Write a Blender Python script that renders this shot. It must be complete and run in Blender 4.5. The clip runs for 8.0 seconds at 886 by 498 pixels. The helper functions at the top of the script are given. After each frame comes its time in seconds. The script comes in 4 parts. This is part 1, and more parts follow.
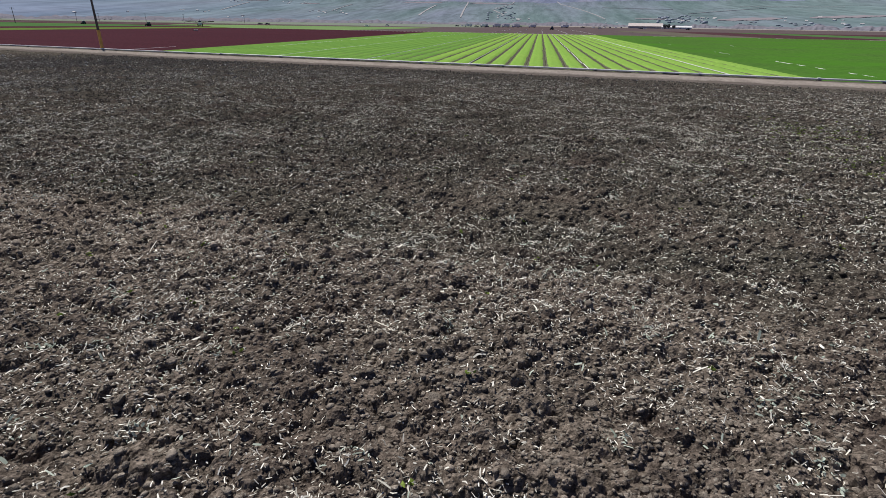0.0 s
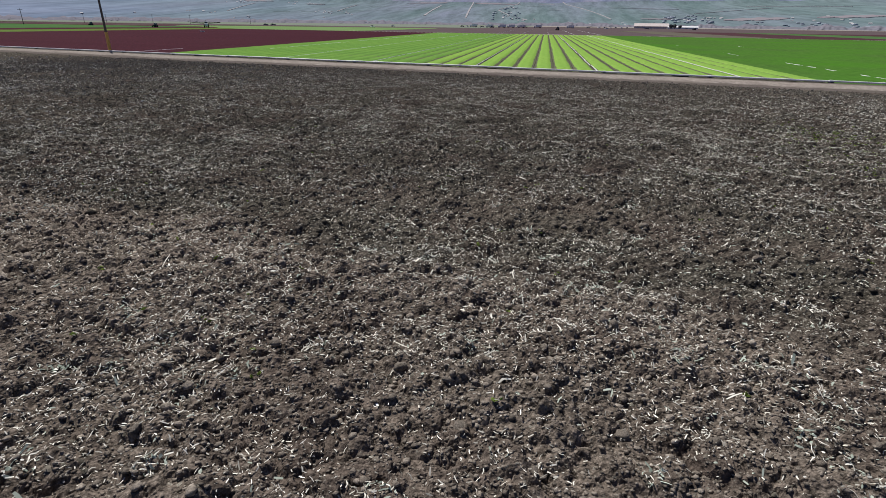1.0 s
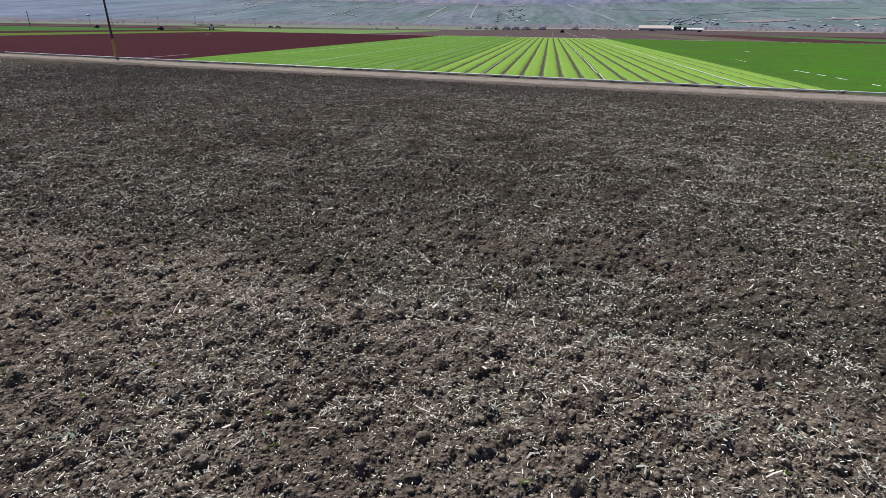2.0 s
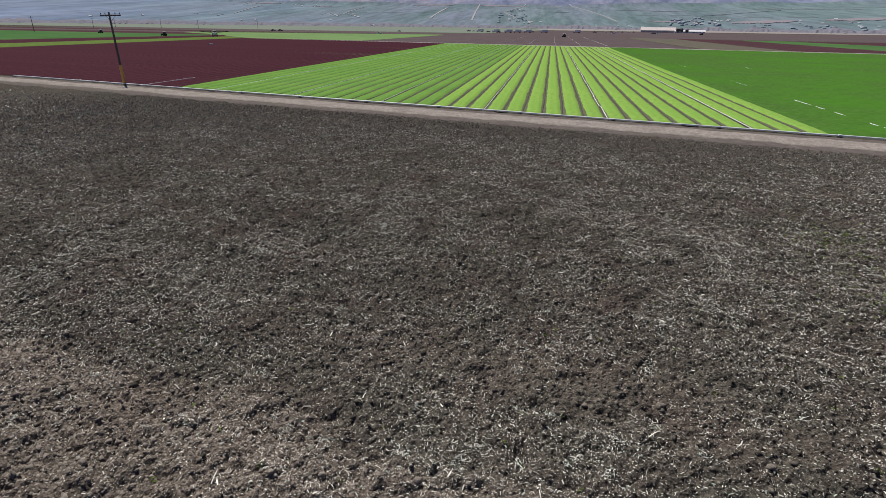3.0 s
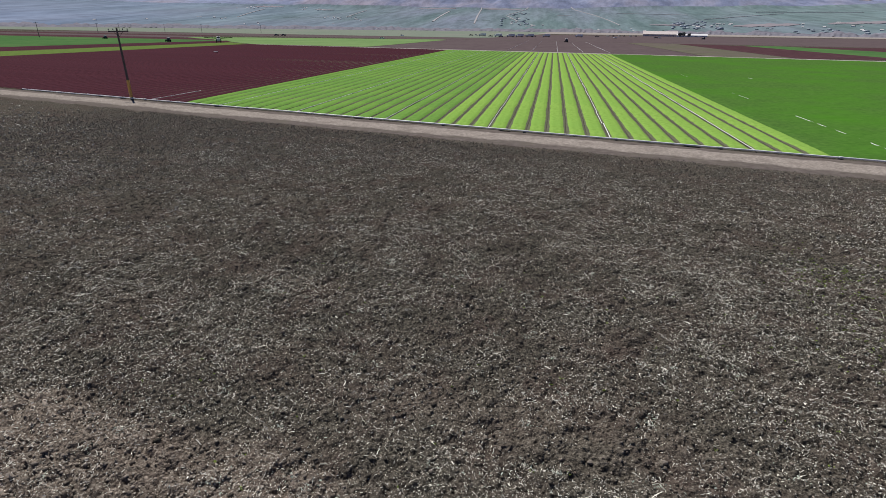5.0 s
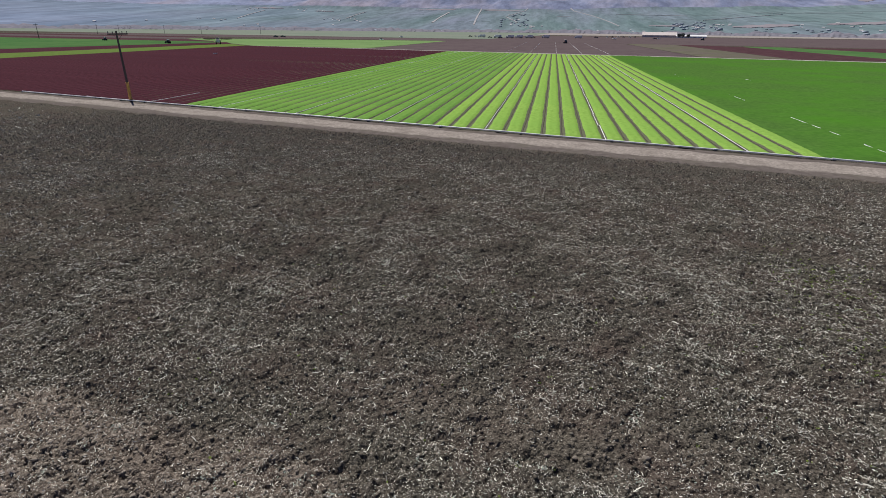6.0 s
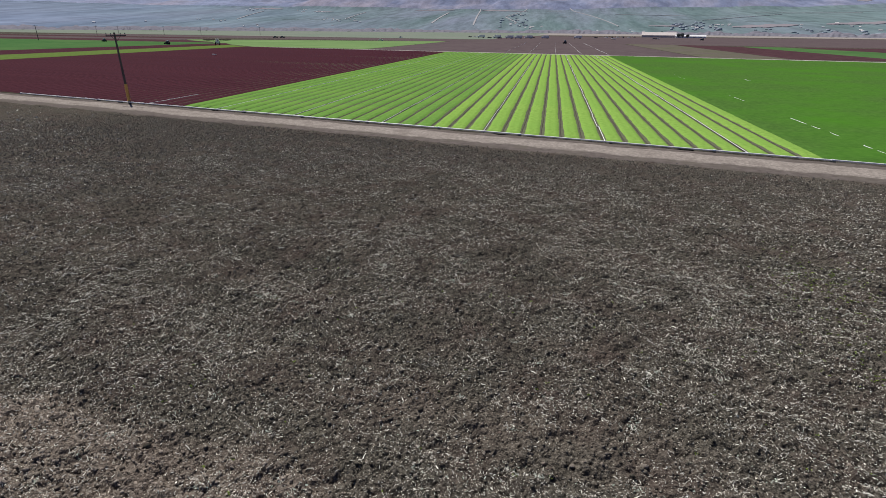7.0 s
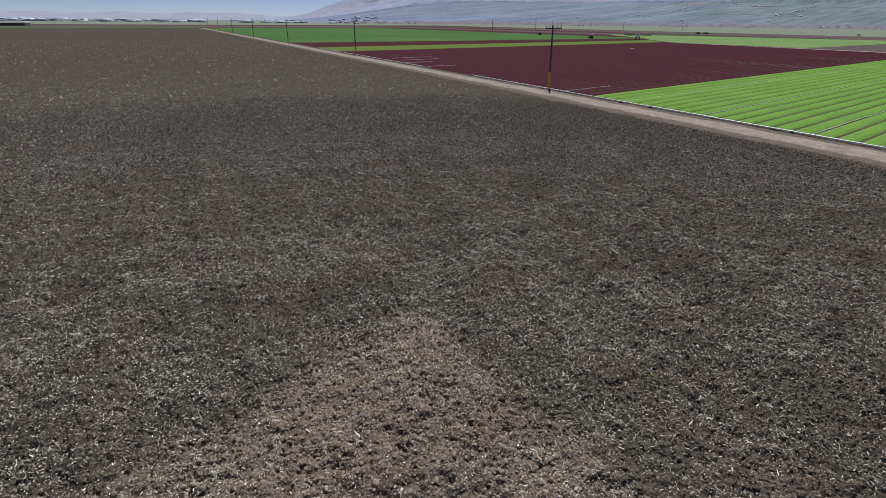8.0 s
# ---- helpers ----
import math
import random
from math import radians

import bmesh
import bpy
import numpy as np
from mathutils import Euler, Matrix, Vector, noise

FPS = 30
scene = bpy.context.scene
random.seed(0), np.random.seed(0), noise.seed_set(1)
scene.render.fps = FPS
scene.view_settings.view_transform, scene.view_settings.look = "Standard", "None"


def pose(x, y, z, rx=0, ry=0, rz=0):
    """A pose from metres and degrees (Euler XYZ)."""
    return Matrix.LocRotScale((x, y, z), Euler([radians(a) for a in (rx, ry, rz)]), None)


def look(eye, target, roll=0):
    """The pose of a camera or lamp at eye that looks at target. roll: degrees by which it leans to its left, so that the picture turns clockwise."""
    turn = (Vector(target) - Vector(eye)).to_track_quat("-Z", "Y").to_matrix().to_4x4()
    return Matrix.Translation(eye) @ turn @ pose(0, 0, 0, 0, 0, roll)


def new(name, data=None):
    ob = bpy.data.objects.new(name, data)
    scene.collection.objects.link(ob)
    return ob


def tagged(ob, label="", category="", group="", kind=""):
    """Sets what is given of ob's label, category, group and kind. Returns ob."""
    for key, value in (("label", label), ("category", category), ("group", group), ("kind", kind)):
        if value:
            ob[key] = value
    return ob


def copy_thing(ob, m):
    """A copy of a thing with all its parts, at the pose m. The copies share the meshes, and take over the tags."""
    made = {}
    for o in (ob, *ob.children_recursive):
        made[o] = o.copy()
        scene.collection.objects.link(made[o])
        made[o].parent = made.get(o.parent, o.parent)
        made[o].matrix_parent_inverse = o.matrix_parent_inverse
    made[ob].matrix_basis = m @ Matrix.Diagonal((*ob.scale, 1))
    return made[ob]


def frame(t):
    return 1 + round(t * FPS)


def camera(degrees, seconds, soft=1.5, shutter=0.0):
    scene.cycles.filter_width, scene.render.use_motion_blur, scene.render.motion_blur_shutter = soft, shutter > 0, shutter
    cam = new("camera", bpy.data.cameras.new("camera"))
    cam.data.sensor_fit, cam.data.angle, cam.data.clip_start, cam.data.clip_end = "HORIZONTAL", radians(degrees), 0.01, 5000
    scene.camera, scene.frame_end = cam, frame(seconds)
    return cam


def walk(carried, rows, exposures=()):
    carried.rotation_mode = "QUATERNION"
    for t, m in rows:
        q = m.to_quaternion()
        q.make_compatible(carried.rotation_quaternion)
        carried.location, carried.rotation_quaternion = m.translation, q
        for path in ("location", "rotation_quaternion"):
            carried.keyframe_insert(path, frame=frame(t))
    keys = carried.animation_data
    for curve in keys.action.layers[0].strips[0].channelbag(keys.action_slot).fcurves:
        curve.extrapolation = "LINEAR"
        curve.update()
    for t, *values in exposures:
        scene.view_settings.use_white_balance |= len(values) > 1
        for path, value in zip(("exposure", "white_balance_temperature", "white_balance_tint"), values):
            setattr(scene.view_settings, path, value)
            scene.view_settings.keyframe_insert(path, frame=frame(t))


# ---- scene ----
cam = camera(78.4, 8.0, soft=0.55)
PATH = [
    (0, (-0.775, 2.059, 4.048), (-1.070, 3.882, 3.2795), 0.8),
    (0.5, (-0.903, 2.190, 4.117), (-1.206, 4.011, 3.3485), 0.7),
    (1, (-1.067, 2.319, 4.201), (-1.379, 4.138, 3.434), 0.7),
    (1.2, (-1.119, 2.377, 4.256), (-1.434, 4.197, 3.492), 0.7),
    (2.3, (-1.549, 2.985, 5.661), (-1.877, 4.804, 4.898), 0.7),
    (2.5, (-1.611, 3.051, 6.491), (-1.940, 4.869, 5.727), 0.7),
    (3, (-1.802, 3.242, 8.331), (-2.133, 5.060, 7.567), 0.7),
    (3.5, (-2.061, 3.409, 9.345), (-2.393, 5.229, 8.584), 0.7),
    (4, (-2.241, 3.509, 9.707), (-2.575, 5.330, 8.949), 0.7),
    (4.5, (-2.190, 3.442, 9.847), (-2.528, 5.262, 9.090), 0.7),
    (6, (-1.704, 2.965, 10.094), (-2.043, 4.786, 9.342), 0.6),
    (6.5, (-1.612, 3.008, 10.194), (-1.950, 4.830, 9.442), 0.5),
    (7, (-1.631, 3.163, 10.186), (-1.970, 4.985, 9.435), 0.5),
    (7.5, (-1.800, 3.230, 10.170), (-2.208, 5.039, 9.420), 0.7),
    (7.6, (-1.967, 3.282, 10.097), (-2.452, 5.072, 9.346), 0.7),
    (7.7, (-2.144, 3.287, 10.099), (-2.819, 5.012, 9.342), 0.7),
    (7.8, (-2.386, 3.363, 10.104), (-3.275, 4.983, 9.331), 0.8),
    (7.9, (-2.528, 3.416, 9.956), (-3.671, 4.863, 9.180), 0.8),
    (8, (-2.763, 3.442, 9.862), (-4.176, 4.626, 9.087), 0.6),
]
walk(cam, [(t, look(e, g, r)) for t, e, g, r in PATH], [(0.0, 0.0, 6400, 12.0), (8.0, 0.0, 6400, 12.0)])

# ---- world and sun ----
SUN_FROM = Vector((-0.48, 0.52, 1.0)).normalized()
world = bpy.data.worlds.new("sky")
world.use_nodes = True
scene.world = world
wn = world.node_tree.nodes
sky = wn.new("ShaderNodeTexSky")
sky.sky_type = "NISHITA"
sky.sun_disc = False
sky.sun_elevation = math.asin(SUN_FROM.z)
sky.sun_rotation = math.atan2(SUN_FROM.x, SUN_FROM.y)
sky.dust_density, sky.air_density, sky.ozone_density, sky.altitude = 0.02, 0.6, 4.5, 1500.0
wn["Background"].inputs["Strength"].default_value = 0.055
hazy = wn.new("ShaderNodeMix")
hazy.data_type, hazy.blend_type = "RGBA", "MULTIPLY"
hazy.inputs["Factor"].default_value = 1.0
hazy.inputs["B"].default_value = (1.17, 1.06, 1.17, 1)
world.node_tree.links.new(sky.outputs[0], hazy.inputs["A"])
world.node_tree.links.new(hazy.outputs["Result"], wn["Background"].inputs["Color"])
sun = new("sun", bpy.data.lights.new("sun", "SUN"))
sun.data.energy, sun.data.angle, sun.data.color = 4.9, radians(0.55), (1.0, 0.965, 0.91)
sun.matrix_world = look(SUN_FROM * 100, (0, 0, 0))

# ---- lay of the land ----
SLANT = 0.232          # the road and the field ends run aslant to the beds
FAR_SLANT = 0.209      # the lie of the fields further off
BED = 2.05             # spacing of the crop beds
V_SOIL, V_PIPE, V_FAR = 51.7, 59.0, 265.0


def at_v(x, v):
    """The y of the place at x on the aslant line v."""
    return v - SLANT * x


# ---- noise on arrays ----
def hashed(ix, iy, seed):
    h = (ix.astype(np.int64) * 374761393 + iy.astype(np.int64) * 668265263 + seed * 2147483647) & 0xFFFFFFFF
    h = ((h ^ (h >> 13)) * 1274126177) & 0xFFFFFFFF
    return ((h ^ (h >> 16)) & 0xFFFFFF) / float(0xFFFFFF)


def value_noise(x, y, size, seed=1):
    """Smooth noise from -1 to 1 with cells of that size."""
    u, w = x / size, y / size
    iu, iw = np.floor(u), np.floor(w)
    fu, fw = u - iu, w - iw
    fu, fw = fu * fu * (3 - 2 * fu), fw * fw * (3 - 2 * fw)
    a, b = hashed(iu, iw, seed), hashed(iu + 1, iw, seed)
    c, d = hashed(iu, iw + 1, seed), hashed(iu + 1, iw + 1, seed)
    return 2 * ((a + (b - a) * fu) * (1 - fw) + (c + (d - c) * fu) * fw) - 1


def lumps(x, y, size, seed=1):
    """Rounded lumps, one to a cell, of uneven size; 0 to 1."""
    u, w = x / size, y / size
    iu, iw = np.floor(u), np.floor(w)
    best = np.zeros_like(x)
    for du in (-1, 0, 1):
        for dw in (-1, 0, 1):
            cu, cw = iu + du, iw + dw
            px, py = cu + hashed(cu, cw, seed), cw + hashed(cu, cw, seed + 7)
            r = 0.25 + 0.6 * hashed(cu, cw, seed + 13) ** 2
            d2 = ((u - px) ** 2 + (w - py) ** 2) / (r * r)
            best = np.maximum(best, r * np.sqrt(np.clip(1 - d2, 0, 1)))
    return best


def smooth(a, b, x):
    k = np.clip((x - a) / (b - a), 0, 1)
    return k * k * (3 - 2 * k)


# ---- mesh helpers ----
def mesh_np(name, verts, faces, mat, shade=False):
    """A mesh from an array of points and an array of faces that all have as many corners."""
    me = bpy.data.meshes.new(name)
    n, (m, k) = len(verts), faces.shape
    me.vertices.add(n)
    me.vertices.foreach_set("co", np.ascontiguousarray(verts, dtype=np.float32).ravel())
    me.loops.add(m * k)
    me.loops.foreach_set("vertex_index", np.ascontiguousarray(faces, dtype=np.int32).ravel())
    me.polygons.add(m)
    me.polygons.foreach_set("loop_start", np.arange(0, m * k, k, dtype=np.int32))
    me.polygons.foreach_set("use_smooth", np.full(m, shade, dtype=bool))
    me.update(calc_edges=True)
    me.materials.append(mat)
    return me


def sheet(name, xs, ys, zs, mat, shade=True):
    """A mesh of quads from arrays of points laid out in rows."""
    ny, nx = xs.shape
    i = np.arange(nx * ny).reshape(ny, nx)
    f = np.stack([i[:-1, :-1], i[:-1, 1:], i[1:, 1:], i[1:, :-1]], -1).reshape(-1, 4)
    return mesh_np(name, np.stack([xs.ravel(), ys.ravel(), zs.ravel()], -1), f, mat, shade)


def part(name, bm, mat, parent=None, label="", shade=False):
    """Links a bmesh as one mesh object under a thing."""
    me = bpy.data.meshes.new(name)
    bm.to_mesh(me)
    bm.free()
    me.materials.append(mat)
    for p in me.polygons:
        p.use_smooth = shade
    ob = new(name, me)
    ob.parent = parent
    if label:
        ob["label"] = label
    return ob


def share(name, me, parent, m=None):
    """One more object on a mesh that is there already."""
    ob = new(name, me)
    ob.parent = parent
    if m is not None:
        ob.matrix_basis = m
    return ob


def box(bm, x0, y0, z0, x1, y1, z1, taper=0.0, bevel=0.0):
    made = bmesh.ops.create_cube(bm, size=1.0)["verts"]
    for v in made:
        k = 1 - taper if v.co.z > 0 else 1.0
        v.co = Vector(((x0 + x1) / 2 + v.co.x * k * (x1 - x0), (y0 + y1) / 2 + v.co.y * k * (y1 - y0), (z0 + z1) / 2 + v.co.z * (z1 - z0)))
    if bevel:
        edges = list({e for v in made for e in v.link_edges})
        bmesh.ops.bevel(bm, geom=edges, offset=bevel, segments=1, affect="EDGES")
    return bm


def rod(bm, a, b, r0, r1, sides=8):
    """A tapered rod from a to b."""
    a, b = Vector(a), Vector(b)
    m = Matrix.Translation((a + b) / 2) @ (b - a).to_track_quat("Z", "Y").to_matrix().to_4x4()
    bmesh.ops.create_cone(bm, cap_ends=True, segments=sides, radius1=r0, radius2=r1, depth=(b - a).length, matrix=m)
    return bm


# ---- materials ----
def material(name, dark, light, size=1.0, rough=0.9, detail=6.0, bump=0.0, bump_size=0.05, patch=None, patch_size=20.0,
             metal=0.0, island=0.0, thing=0.0, stretch=(1, 1, 1), spec=0.0, fleck=None, crumb=0.0, dry=None, span=0.18, crumb_size=0.07, coarse=0.0, coarse_size=0.16):
    """Two colours mixed by noise of that size in metres, patches of a third at a larger size, fine relief, and a change of value from piece to piece."""
    mat = bpy.data.materials.new(name)
    mat.use_nodes = True
    n, l = mat.node_tree.nodes, mat.node_tree.links
    b = n["Principled BSDF"]
    b.inputs["Roughness"].default_value, b.inputs["Metallic"].default_value = rough, metal
    b.inputs["Specular IOR Level"].default_value = spec
    co = n.new("ShaderNodeTexCoord")
    mp = n.new("ShaderNodeMapping")
    mp.inputs["Scale"].default_value = stretch
    l.new(co.outputs["Object"], mp.inputs["Vector"])

    def noisy(metres, det=detail, ro=0.6):
        t = n.new("ShaderNodeTexNoise")
        t.inputs["Scale"].default_value, t.inputs["Detail"].default_value, t.inputs["Roughness"].default_value = 1 / metres, det, ro
        l.new(mp.outputs[0], t.inputs["Vector"])
        return t.outputs["Fac"]

    def ramp(src, lo, hi):
        r = n.new("ShaderNodeMapRange")
        r.inputs["From Min"].default_value, r.inputs["From Max"].default_value = lo, hi
        l.new(src, r.inputs["Value"])
        return r.outputs[0]

    def mix(f, a, c):
        m = n.new("ShaderNodeMix")
        m.data_type = "RGBA"
        l.new(f, m.inputs["Factor"])
        for sock, val in ((m.inputs["A"], a), (m.inputs["B"], c)):
            if isinstance(val, tuple):
                sock.default_value = (*val, 1)
            else:
                l.new(val, sock)
        return m.outputs["Result"]

    colour = mix(ramp(noisy(size), 0.5 - span, 0.5 + span), tuple(dark), tuple(light))
    # second colour pair: drier soil on the ground, thicker painted haze on the hills
    if dry:
        a = n.new("ShaderNodeAttribute")
        a.attribute_name = "dry_or_haze"
        colour = mix(a.outputs["Fac"], colour, mix(ramp(noisy(size), 0.5 - span, 0.5 + span), tuple(dry[0]), tuple(dry[1])))
    if patch:
        colour = mix(ramp(noisy(patch_size, 4.0), 0.45, 0.72), colour, tuple(patch))
    if fleck:
        colour = mix(ramp(noisy(0.06, 2.0, 0.5), 0.64, 0.70), colour, tuple(fleck))
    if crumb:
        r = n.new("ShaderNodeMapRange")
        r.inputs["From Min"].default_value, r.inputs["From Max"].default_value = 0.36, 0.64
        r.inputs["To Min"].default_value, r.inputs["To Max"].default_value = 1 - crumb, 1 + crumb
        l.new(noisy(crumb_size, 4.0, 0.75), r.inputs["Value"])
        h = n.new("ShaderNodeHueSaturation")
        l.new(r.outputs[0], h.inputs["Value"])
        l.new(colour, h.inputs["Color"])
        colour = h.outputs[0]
    for amount, node, out in ((island, "ShaderNodeNewGeometry", "Random Per Island"), (thing, "ShaderNodeObjectInfo", "Random")):
        if amount:
            g = n.new(node)
            r = n.new("ShaderNodeMapRange")
            r.inputs["To Min"].default_value, r.inputs["To Max"].default_value = 1 - amount, 1 + amount
            l.new(g.outputs[out], r.inputs["Value"])
            h = n.new("ShaderNodeHueSaturation")
            l.new(r.outputs[0], h.inputs["Value"])
            l.new(colour, h.inputs["Color"])
            colour = h.outputs[0]
    l.new(colour, b.inputs["Base Color"])
    if bump:
        bp = n.new("ShaderNodeBump")
        bp.inputs["Distance"].default_value, bp.inputs["Strength"].default_value = bump, 1.0
        l.new(noisy(bump_size, 8.0, 0.65), bp.inputs["Height"])
        if coarse:
            under = n.new("ShaderNodeBump")
            under.inputs["Distance"].default_value, under.inputs["Strength"].default_value = coarse, 1.0
            l.new(noisy(coarse_size, 3.0, 0.5), under.inputs["Height"])
            l.new(under.outputs[0], bp.inputs["Normal"])
        l.new(bp.outputs[0], b.inputs["Normal"])
    return mat


# strong dark grain partly stands in for shade in pits between crumbs
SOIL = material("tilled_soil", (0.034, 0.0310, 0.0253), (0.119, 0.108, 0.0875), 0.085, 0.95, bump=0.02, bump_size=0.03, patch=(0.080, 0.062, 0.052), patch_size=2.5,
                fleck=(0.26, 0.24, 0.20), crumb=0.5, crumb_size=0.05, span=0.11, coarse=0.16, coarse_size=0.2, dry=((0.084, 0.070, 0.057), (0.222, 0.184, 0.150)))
CLOD = material("dry_soil_clod", (0.148, 0.129, 0.107), (0.352, 0.307, 0.254), 0.10, 0.95, bump=0.028, bump_size=0.028, patch=(0.245, 0.207, 0.172), patch_size=1.6, island=0.38, crumb=0.3)
MOIST_CLOD = material("moist_soil_clod", (0.060, 0.0552, 0.0448), (0.178, 0.163, 0.132), 0.10, 0.95, patch=(0.13, 0.100, 0.083), patch_size=1.5, island=0.55, crumb=0.3)
# paler than the clods of the nearer tilth
FAR_CLOD = material("pale_far_clod", (0.100, 0.092, 0.076), (0.300, 0.274, 0.226), 0.12, 0.95, patch=(0.19, 0.155, 0.130), patch_size=4.0, island=0.55)
STRAW = material("dry_residue", (0.50, 0.48, 0.40), (0.88, 0.86, 0.77), 0.6, 0.8, island=0.5)
LEAFBIT = material("wilted_leaf", (0.26, 0.31, 0.25), (0.50, 0.55, 0.47), 0.4, 0.7, island=0.3)
ROAD = material("dirt_road", (0.205, 0.180, 0.156), (0.365, 0.322, 0.283), 0.35, 0.95, bump=0.02, bump_size=0.1, patch=(0.20, 0.172, 0.150), patch_size=2.2, crumb=0.2, crumb_size=0.15)
FURROW = material("bed_soil", (0.094, 0.098, 0.062), (0.145, 0.148, 0.100), 0.5, 0.95, bump=0.03, bump_size=0.15)
LETTUCE = material("bright_lettuce", (0.175, 0.315, 0.058), (0.255, 0.415, 0.085), 0.5, 0.8, bump=0.06, bump_size=0.18, patch=(0.20, 0.36, 0.070), patch_size=14.0)
LETTUCE_MID = material("green_lettuce", (0.106, 0.222, 0.046), (0.162, 0.305, 0.066), 0.5, 0.8, bump=0.06, bump_size=0.18, patch=(0.165, 0.300, 0.060), patch_size=18.0)
LETTUCE_DARK = material("dark_green_lettuce", (0.052, 0.120, 0.025), (0.085, 0.178, 0.036), 0.6, 0.8, bump=0.06, bump_size=0.2, patch=(0.065, 0.19, 0.02), patch_size=25.0)
LETTUCE_RED = material("red_lettuce", (0.038, 0.0112, 0.0165), (0.082, 0.0245, 0.0340), 0.5, 0.8, bump=0.05, bump_size=0.2, patch=(0.054, 0.0165, 0.0235), patch_size=20.0, spec=0.01)
OLIVE = material("yellow_green_crop", (0.092, 0.143, 0.036), (0.130, 0.190, 0.052), 1.5, 0.9, bump=0.05, bump_size=0.3)
FAR_GREEN = material("distant_green_crop", (0.046, 0.118, 0.040), (0.078, 0.160, 0.055), 5.0, 0.9, patch=(0.092, 0.168, 0.060), patch_size=60.0)
FAR_LIGHT = material("distant_light_crop", (0.125, 0.21, 0.080), (0.165, 0.26, 0.100), 5.0, 0.9, patch=(0.19, 0.28, 0.115), patch_size=50.0)
FAR_PALE = material("distant_pale_crop", (0.15, 0.19, 0.145), (0.20, 0.235, 0.185), 8.0, 0.95, patch=(0.23, 0.23, 0.20), patch_size=90.0)
FAR_BARE = material("distant_bare_soil", (0.088, 0.067, 0.071), (0.130, 0.101, 0.103), 6.0, 0.95, patch=(0.120, 0.096, 0.095), patch_size=40.0)
FAR_TAN = material("distant_dry_ground", (0.26, 0.235, 0.215), (0.34, 0.31, 0.285), 6.0, 0.95)
FAR_DARK = material("distant_red_crop", (0.058, 0.030, 0.036), (0.095, 0.05, 0.056), 5.0, 0.95)
PIPE = material("aluminium_pipe", (0.82, 0.82, 0.81), (0.90, 0.90, 0.89), 0.7, 0.5, thing=0.1, spec=0.5)
RUBBER = material("black_rubber", (0.015, 0.015, 0.015), (0.03, 0.03, 0.03), 0.3, 0.8)
POLE = material("weathered_wood_pole", (0.105, 0.086, 0.082), (0.175, 0.145, 0.138), 0.25, 0.9, stretch=(1, 1, 0.08), bump=0.01, bump_size=0.05)
YELLOW = material("yellow_guard", (0.62, 0.34, 0.09), (0.80, 0.46, 0.13), 0.6, 0.6, spec=0.3)
CERAMIC = material("insulator_ceramic", (0.06, 0.05, 0.05), (0.10, 0.09, 0.09), 0.2, 0.3, spec=0.5)
STEEL = material("dark_steel", (0.04, 0.042, 0.045), (0.08, 0.082, 0.085), 0.4, 0.5, metal=0.6)
WHITE = material("white_paint", (0.74, 0.74, 0.73), (0.86, 0.86, 0.85), 1.2, 0.5, spec=0.4)
GLASS = material("dark_window_glass", (0.02, 0.025, 0.03), (0.04, 0.045, 0.05), 0.5, 0.1, spec=0.5)
GREEN_PAINT = material("green_machine_paint", (0.02, 0.08, 0.03), (0.03, 0.12, 0.04), 0.6, 0.4, spec=0.4)
RED_PAINT = material("red_machine_paint", (0.22, 0.035, 0.02), (0.32, 0.05, 0.03), 0.6, 0.45, spec=0.4)
DARK_PAINT = material("dark_car_paint", (0.03, 0.035, 0.045), (0.06, 0.065, 0.08), 0.6, 0.3, spec=0.5)
WALL = material("pale_metal_wall", (0.55, 0.49, 0.46), (0.66, 0.60, 0.57), 3.0, 0.6, stretch=(1, 1, 0.1))
ROOF = material("grey_roof", (0.42, 0.41, 0.41), (0.55, 0.54, 0.54), 2.0, 0.7)
PALE_ROOF = material("pale_house_roof", (0.52, 0.50, 0.49), (0.66, 0.64, 0.62), 2.0, 0.8, thing=0.3)
TILE_ROOF = material("grey_brown_roof", (0.20, 0.205, 0.23), (0.26, 0.26, 0.28), 1.0, 0.85)
# belt colour with the grey of distance haze mixed in
WOODS = material("hazed_far_trees", (0.135, 0.137, 0.160), (0.215, 0.205, 0.235), 22.0, 0.9, island=0.08)
# pale blue that paints haze over the clumps' shaded sides
DARK_WOODS = material("hazed_far_clumps", (0.33, 0.37, 0.42), (0.39, 0.43, 0.48), 12.0, 0.9, island=0.1)
# foothill colours are greyed and blued to carry the distance haze
HILL_GREEN = material("hazed_orchard_hillside", (0.108, 0.158, 0.160), (0.182, 0.240, 0.246), 110.0, 0.95, patch=(0.185, 0.205, 0.262), patch_size=420.0, stretch=(1, 0.1, 1), crumb=0.2, crumb_size=26.0,
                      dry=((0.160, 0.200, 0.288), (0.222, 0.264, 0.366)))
# the mountains' blue is air haze put into the base colour
HILL_BRUSH = material("hazed_brush_mountainside", (0.145, 0.168, 0.248), (0.215, 0.240, 0.335), 120.0, 0.95, patch=(0.30, 0.28, 0.33), patch_size=240.0, stretch=(1, 0.3, 1), crumb=0.2, crumb_size=34.0,
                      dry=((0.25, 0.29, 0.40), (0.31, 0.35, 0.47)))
HILL_TAN = material("bare_hillside", (0.225, 0.205, 0.225), (0.275, 0.255, 0.27), 30.0, 0.95)
HILL_ROAD = material("hill_track", (0.32, 0.31, 0.32), (0.40, 0.385, 0.39), 20.0, 0.95)

